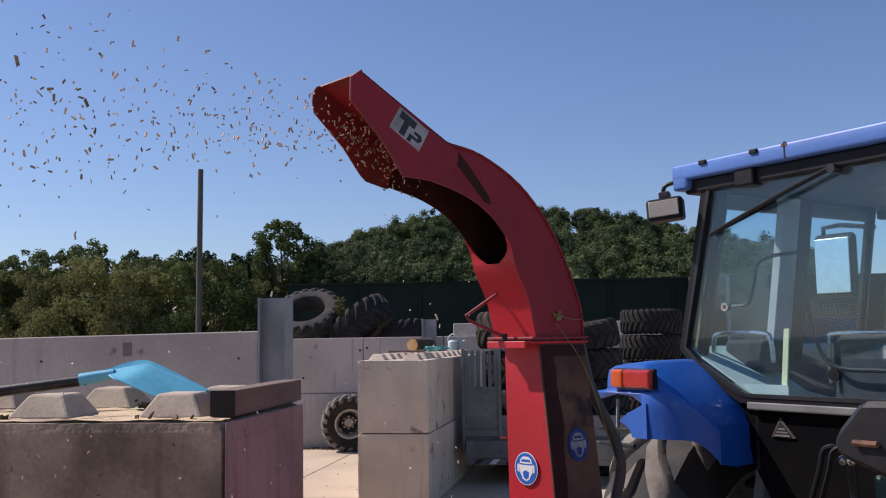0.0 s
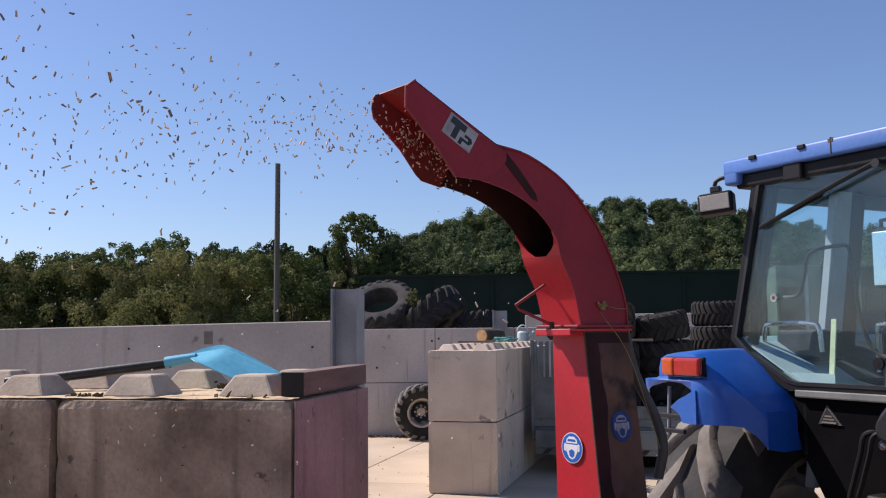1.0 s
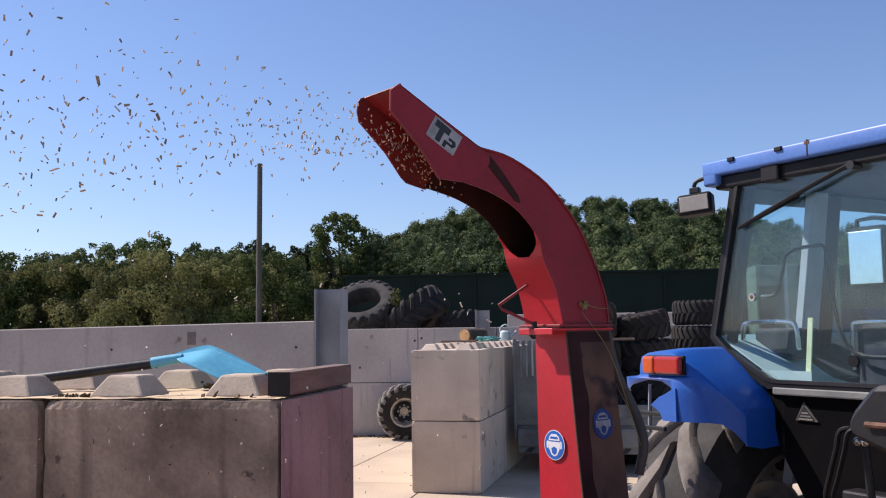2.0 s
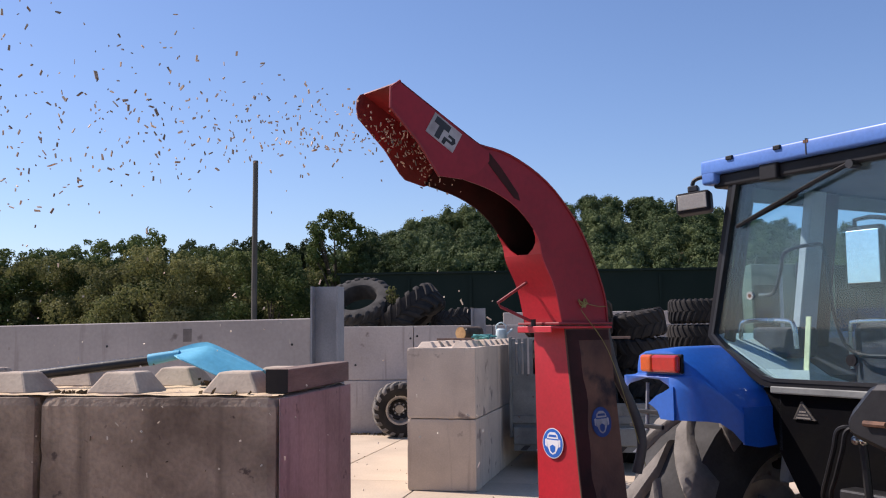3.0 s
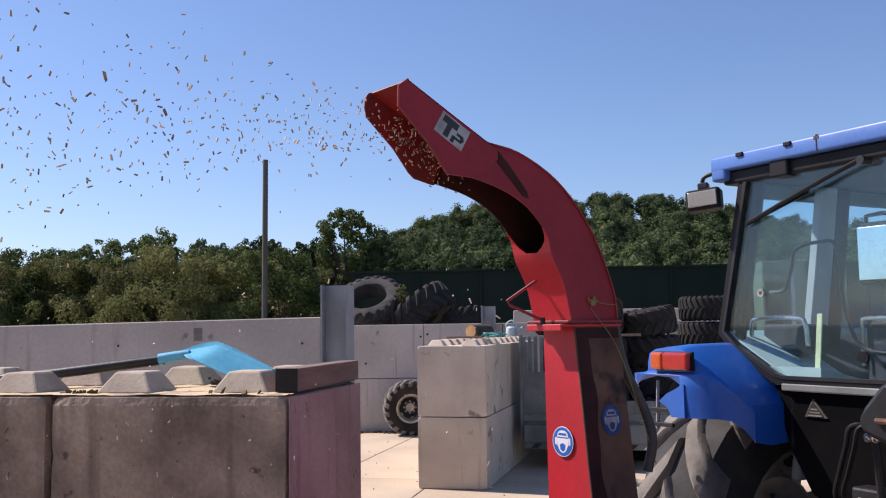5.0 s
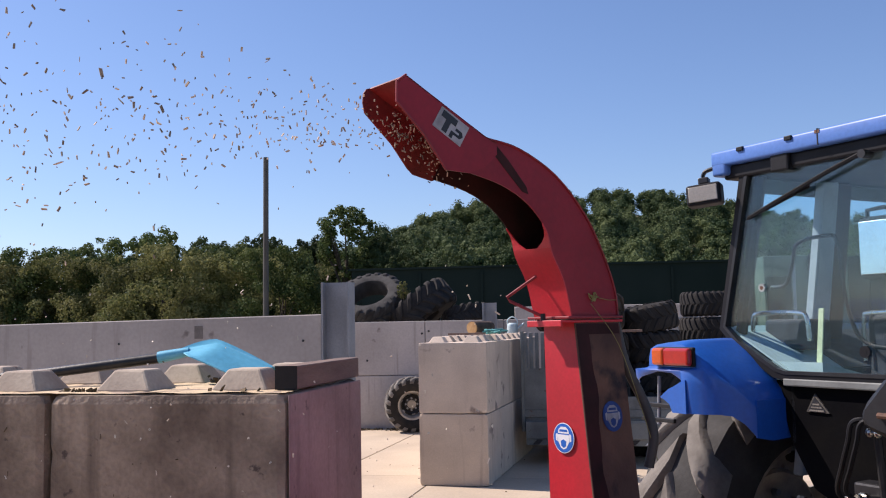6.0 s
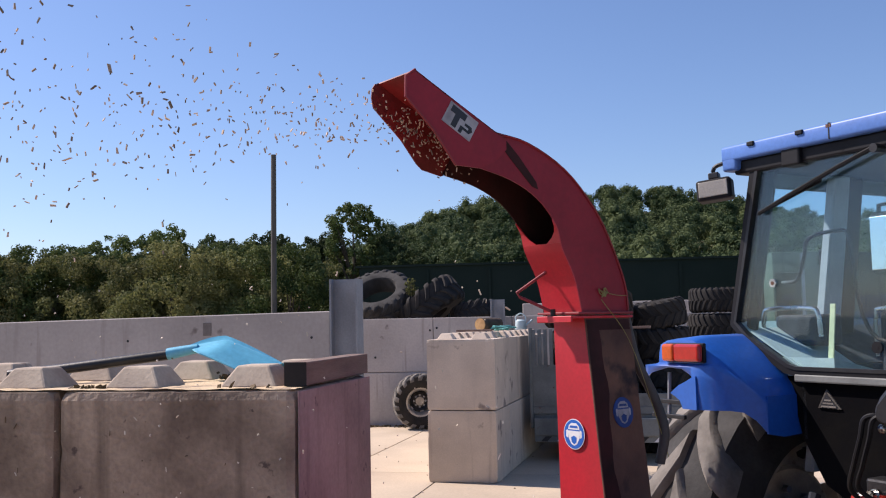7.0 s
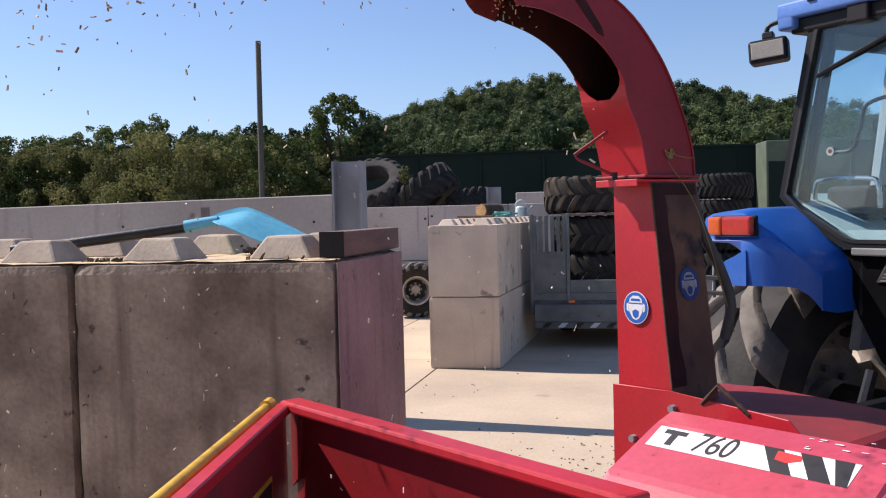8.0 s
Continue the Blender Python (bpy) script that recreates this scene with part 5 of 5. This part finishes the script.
leafy = part("wood_scrap", box(-0.03, 0.03, -0.014, 0.014, 0, 0.022, 0.006), LOGEND)
leafy.matrix_world = NEAR_F @ pose(-0.30, 0.42, 1.598, 0, 8, 20)
tagged(leafy, "small yellowish scrap of split wood", "wood scrap")

me = scatter([(rr.uniform(-2.3, -0.02), -0.001, rr.uniform(0.75, 1.56)) for _ in range(55)],
             [(0.002 + 0.009 * rr.random() ** 2, 0.001, 0.0008 + 0.0012 * rr.random()) for _ in range(55)], 33)
me.materials.append(MOSS)
flecks = new("straw_flecks", me)
flecks.matrix_world = NEAR_F
tagged(flecks, "dark slivers of straw and bark stuck on the blocks", "straw", kind="stuff")
spots_ = [(rr.uniform(0.0, 1.6), rr.gauss(6.25, 0.45), 0.003) if k % 3 else (rr.uniform(-2.4, 2.5), rr.uniform(7.0, 15), 0.003) for k in range(260)]
me = scatter(spots_, [(0.003 + 0.013 * rr.random() ** 3, 0.002 + 0.006 * rr.random() ** 2, 0.0025) for _ in spots_], 31, True)
me.materials.append(MOSS)
tagged(new("litter", me), "dark crumbs of bark and chips on the concrete", "litter", kind="stuff")
spots_ = []
for k in range(420):
    x = rr.uniform(-2.9, 3.3)
    spots_.append((x, 16.16 + 0.0175 * (x + 2.95) - abs(rr.gauss(0, 0.08)), 0.008))
me = scatter(spots_, [(0.01 + 0.035 * rr.random() ** 2, 0.008 + 0.02 * rr.random(), 0.006 + 0.01 * rr.random()) for _ in spots_], 32, True)
me.materials.append(MOSS)
tagged(new("dirt", me), "line of dirt and weeds along the wall's foot", "dirt", kind="stuff")

# ---- things on the pale blocks ----
logt = thing("log", "short sawn log lying on the concrete blocks", "log", GREY_F @ pose(-0.355, 0.96, 1.757, 0, 0, 8))
part("bark", tube([(0, 0, 0), (0.06, 0.10, 0.003), (0.20, 0.30, 0)], 0.080, 14), LOG, logt, smooth=True)
part("cut_end", tube([(-0.008, -0.013, 0), (0.0, 0.0, 0)], 0.076, 14), LOGEND, logt, "pale sawn end")
rope = tagged(part("rope", tube(bend([(rr.uniform(-0.13, 0.13), rr.uniform(-0.3, 0.3), rr.uniform(0.012, 0.07)) for _ in range(22)], 4), 0.011, 6), TEAL), "tangled teal rope on the blocks", "rope")
rope.matrix_world = GREY_F @ pose(-0.07, 0.95, 1.665)
board = tagged(part("board", box(-0.12, 0.30, -0.05, 0.05, 0, 0.025, 0.004), TIMBER), "short weathered board across the block studs", "board")
board.matrix_world = GREY_F @ pose(-0.45, 0.6, 1.675, 0, 0, 10)
can = thing("watering_can", "pale plastic watering can with a looped handle", "watering can", GREY_F @ pose(-0.07, 2.2, 1.675))
can.scale = (0.72, 0.72, 0.72)
part("body", lathe([(0.0, 0.0), (0.10, 0.0), (0.11, 0.02), (0.095, 0.16), (0.06, 0.19), (0.0, 0.19)], "z", 20, closed=False), CANW, can, smooth=True)
part("handle", tube(bend([(-0.09, 0, 0.14), (-0.09, 0, 0.24), (0, 0, 0.30), (0.09, 0, 0.24), (0.09, 0, 0.14)], 5), 0.012, 8), CANW, can, smooth=True)
part("spout", tube([(0.08, 0, 0.06), (0.22, 0, 0.18)], 0.02, 8), CANW, can)

# ---- loose tyres ----
tyres = "loose farm tyres"


def axle(x, y, z, ax, ay, az):
    """Place for a tyre whose axle points along (ax, ay, az)."""
    return Matrix.Translation((x, y, z)) @ Vector((1, 0, 0)).rotation_difference(Vector((ax, ay, az))).to_matrix().to_4x4()


# Disc coloured black to give the dark recess inside the rim.
tractor_wheel("wheel", "dusty tractor wheel with a pale rim leaning on the wall", "wheel", 0.47, 0.32, 0.25, RUBBER, pose(-1.80, 15.72, 0.465, 0, 5, -76), tyres, RIM, 18, dish=-0.10, tread=RUBBER_DUSTY, spoked=True, disc=BLACK_MET)
tractor_wheel("tyre", "grey-sided tractor tyre lying tilted on the heap", "tyre", 0.66, 0.40, 0.37, RUBBER_GREY, axle(-2.78, 17.3, 2.30, -0.10, -0.62, 0.78), tyres, None, 20)
tractor_wheel("tyre", "large black lugged tractor tyre tipped over on the heap", "tyre", 0.68, 0.52, 0.22, RUBBER, axle(-1.80, 17.35, 2.10, -0.62, 0.10, 0.78), tyres, None, 18)
tractor_wheel("tyre", "black lugged tyre lying on the heap", "tyre", 0.50, 0.34, 0.30, RUBBER, axle(-0.92, 17.3, 1.90, -0.15, 0.30, 0.92), tyres, None, 20)
# Tyres added below the heap, behind the wall; they blacken the tilted tyre's opening.
tractor_wheel("tyre", "black tractor tyre added below the heap, behind the wall", "tyre", 0.70, 0.5, 0.30, RUBBER, pose(-2.62, 17.7, 1.60, 0, -90, -90), tyres, None, 20)
for z in (0.25, 0.75, 1.1):
    tractor_wheel("tyre", "black tractor tyre added below the heap, behind the wall", "tyre", 0.74, 0.5, 0.34, RUBBER, pose(-2.4, 17.7, z, 0, -90, 40 * z), tyres, None, 20)
    tractor_wheel("tyre", "black tractor tyre added below the heap, behind the wall", "tyre", 0.74, 0.5, 0.34, RUBBER, pose(-0.95, 17.7, z, 0, -90, 30 * z), tyres, None, 20)
for x, y, z, r, w, ry, rz, mt in ((1.90, 13.0, 1.84, 0.42, 0.36, 80, 15, RUBBER), (1.90, 13.0, 1.45, 0.46, 0.4, 88, 40, RUBBER), (1.95, 13.0, 1.05, 0.48, 0.4, 90, 70, RUBBER),
                                  (1.95, 13.0, 0.63, 0.50, 0.42, 90, 10, RUBBER), (1.95, 13.0, 0.21, 0.50, 0.42, 90, 30, RUBBER)):
    tractor_wheel("tyre", "black lugged tyre in a tall stack", "tyre", r, w, r * 0.58, mt, pose(x, y, z, 0, ry, rz), tyres, None, 18)
for x, y, z, r in ((2.98, 14.2, 2.04, 0.46), (2.95, 14.2, 1.66, 0.46), (2.98, 14.2, 1.28, 0.46), (2.96, 14.2, 0.90, 0.46), (2.96, 14.2, 0.54, 0.46), (2.96, 14.2, 0.18, 0.46)):
    tractor_wheel("tyre", "ribbed black tyre stacked flat", "tyre", r, 0.35, 0.28, RUBBER, pose(x, y, z, 0, 90, 40 * z), tyres, None, 30)

v, f = leaf_cloud(np.random.default_rng(2), [(0, 0, 0.22, 0.09, 0.08, 0.16), (0.12, 0, 0.12, 0.07, 0.07, 0.10)], 150, 0.034)
weed = new("weed")
tagged(weed, "sprig of yellow-green weed growing among the tyres", "weed")
weed.matrix_world = pose(-2.12, 17.0, 2.25)
sprig = new("foliage", cloud_mesh("foliage", v, f, LEAF_OLIVE))
sprig.parent = weed
part("stem", tube([(0, 0, -2.25), (0.03, 0, -0.6), (0.02, 0, 0.3)], 0.008, 5), BARK, weed)

# ---- tipping trailer beside the pale blocks ----
TL = fr(0.20, 11.9, -8)
trailer = thing("trailer", "grey tipping trailer with slatted side and tyres aboard", "trailer", TL)
part("chassis", box(0.0, 2.2, 0.0, 3.2, 0.42, 0.60, 0.01), TRAILER, trailer)
part("bed", box(-0.02, 2.22, -0.02, 3.2, 0.60, 0.70, 0.01), TRAILER, trailer)
for i in range(6):
    part("slat", box(0.0 + 0.075 * i, 0.045 + 0.075 * i, -0.02, 0.01, 1.20, 1.68, 0.004), TRAILER, trailer)
part("gate_panel", box(0.0, 0.42, -0.015, 0.012, 0.70, 1.22, 0.006), TRAILER, trailer)
part("gate_post", box(-0.04, 0.0, -0.03, 0.03, 0.42, 1.70, 0.006), TRAILER, trailer)
part("gate_post", box(0.42, 0.46, -0.03, 0.03, 0.42, 1.70, 0.006), TRAILER, trailer)
part("bumper", box(0.02, 2.0, -0.12, -0.06, 0.34, 0.56, 0.012), TRAILER, trailer)
part("rear_board", box(0.46, 2.2, -0.015, 0.02, 0.70, 0.86, 0.006), TRAILER, trailer)
part("light", box(0.45, 0.53, -0.135, -0.121, 0.58, 0.62, 0.004), LENS_AMB, trailer)
for i in range(8):
    part("hazard_stripe", plate_y([(0.1 + 0.2 * i, 0.27), (0.18 + 0.2 * i, 0.27), (0.24 + 0.2 * i, 0.33), (0.16 + 0.2 * i, 0.33)], -0.10, -0.09), WHITE if i % 2 else INK, trailer)
part("under_bar", box(0.02, 1.9, -0.09, -0.06, 0.26, 0.34, 0.004), TRAILER, trailer)
for x in (0.25, 1.9):
    w = tractor_wheel("wheel", "", "", 0.36, 0.26, 0.2, RUBBER, None, rim=RIM, lugs=24)
    w.parent = trailer
    w.matrix_local = pose(x, 1.8, 0.36)
for x, z, r in ((0.66, 1.93, 0.60), (0.72, 1.42, 0.58), (0.72, 0.94, 0.58)):
    tractor_wheel("tyre", "brown-dusted lugged tyre stacked on the trailer", "tyre", r, 0.46, 0.34, RUBBER, TL @ pose(x, 0.70, z, 0, 90, 50 * z), tyres, None, 20, tread=RUBBER_BROWN if z > 1.5 else RUBBER)
plank = tagged(part("plank", box(0.0, 1.15, 0.05, 0.17, 0, 0.03, 0.004), TIMBER), "grey plank wedged between stacked tyres", "plank")
plank.matrix_world = TL @ pose(0.35, 0.02, 1.665)

# ---- flying chips ----
r = np.random.default_rng(4)
start = CH @ Vector((0.05, -0.66, 2.34))
places, sizes = [], []
for i in range(1450):
    s = 2.5 * r.random() ** 0.95
    spread = 0.045 + 0.16 * s
    p = start + Vector((-1.08 * s, -0.28 * s, 0.085 * s - 0.07 * s * s))
    p += Vector((r.normal() * spread * 0.7, r.normal() * spread * 0.7, r.normal() * spread * 0.8))
    if p.z > 1.86:
        places.append(p)
        big = (0.5 * r.random() ** 2 + 0.5 * r.random() ** 6) * min(1.0, 0.45 + 0.5 * s)
        sizes.append((0.0024 + 0.013 * big, 0.0013 + 0.0042 * big, 0.0008 + 0.001 * r.random()))
for i in range(170):
    t = r.random()
    places.append(CH @ Vector((0.0 + 0.10 * r.random(), -0.50 - 0.20 * t + 0.035 * r.normal(), 2.235 + 0.15 * t + 0.03 * r.normal())))
    sizes.append((0.0020 + 0.0055 * r.random() ** 2.5, 0.0014 + 0.0026 * r.random() ** 2, 0.0008))
me = scatter(places, sizes, 7)
me.materials.append(CHIP)
chips = tagged(new("wood_chips", me), "brown wood chips thrown through the air from the spout", "wood chips", kind="stuff")
me = scatter([(r.uniform(-1.5, 0.4), r.uniform(1.4, 2.25), r.uniform(0.95, 1.95)) for _ in range(190)],
             [(0.0015 + 0.006 * r.random() ** 3, 0.0011 + 0.0012 * r.random(), 0.0006) for _ in range(190)], 8)
me.materials.append(PALECHIP)
tagged(new("shavings", me), "pale wood shavings drifting down before the blocks", "wood shavings", kind="stuff")
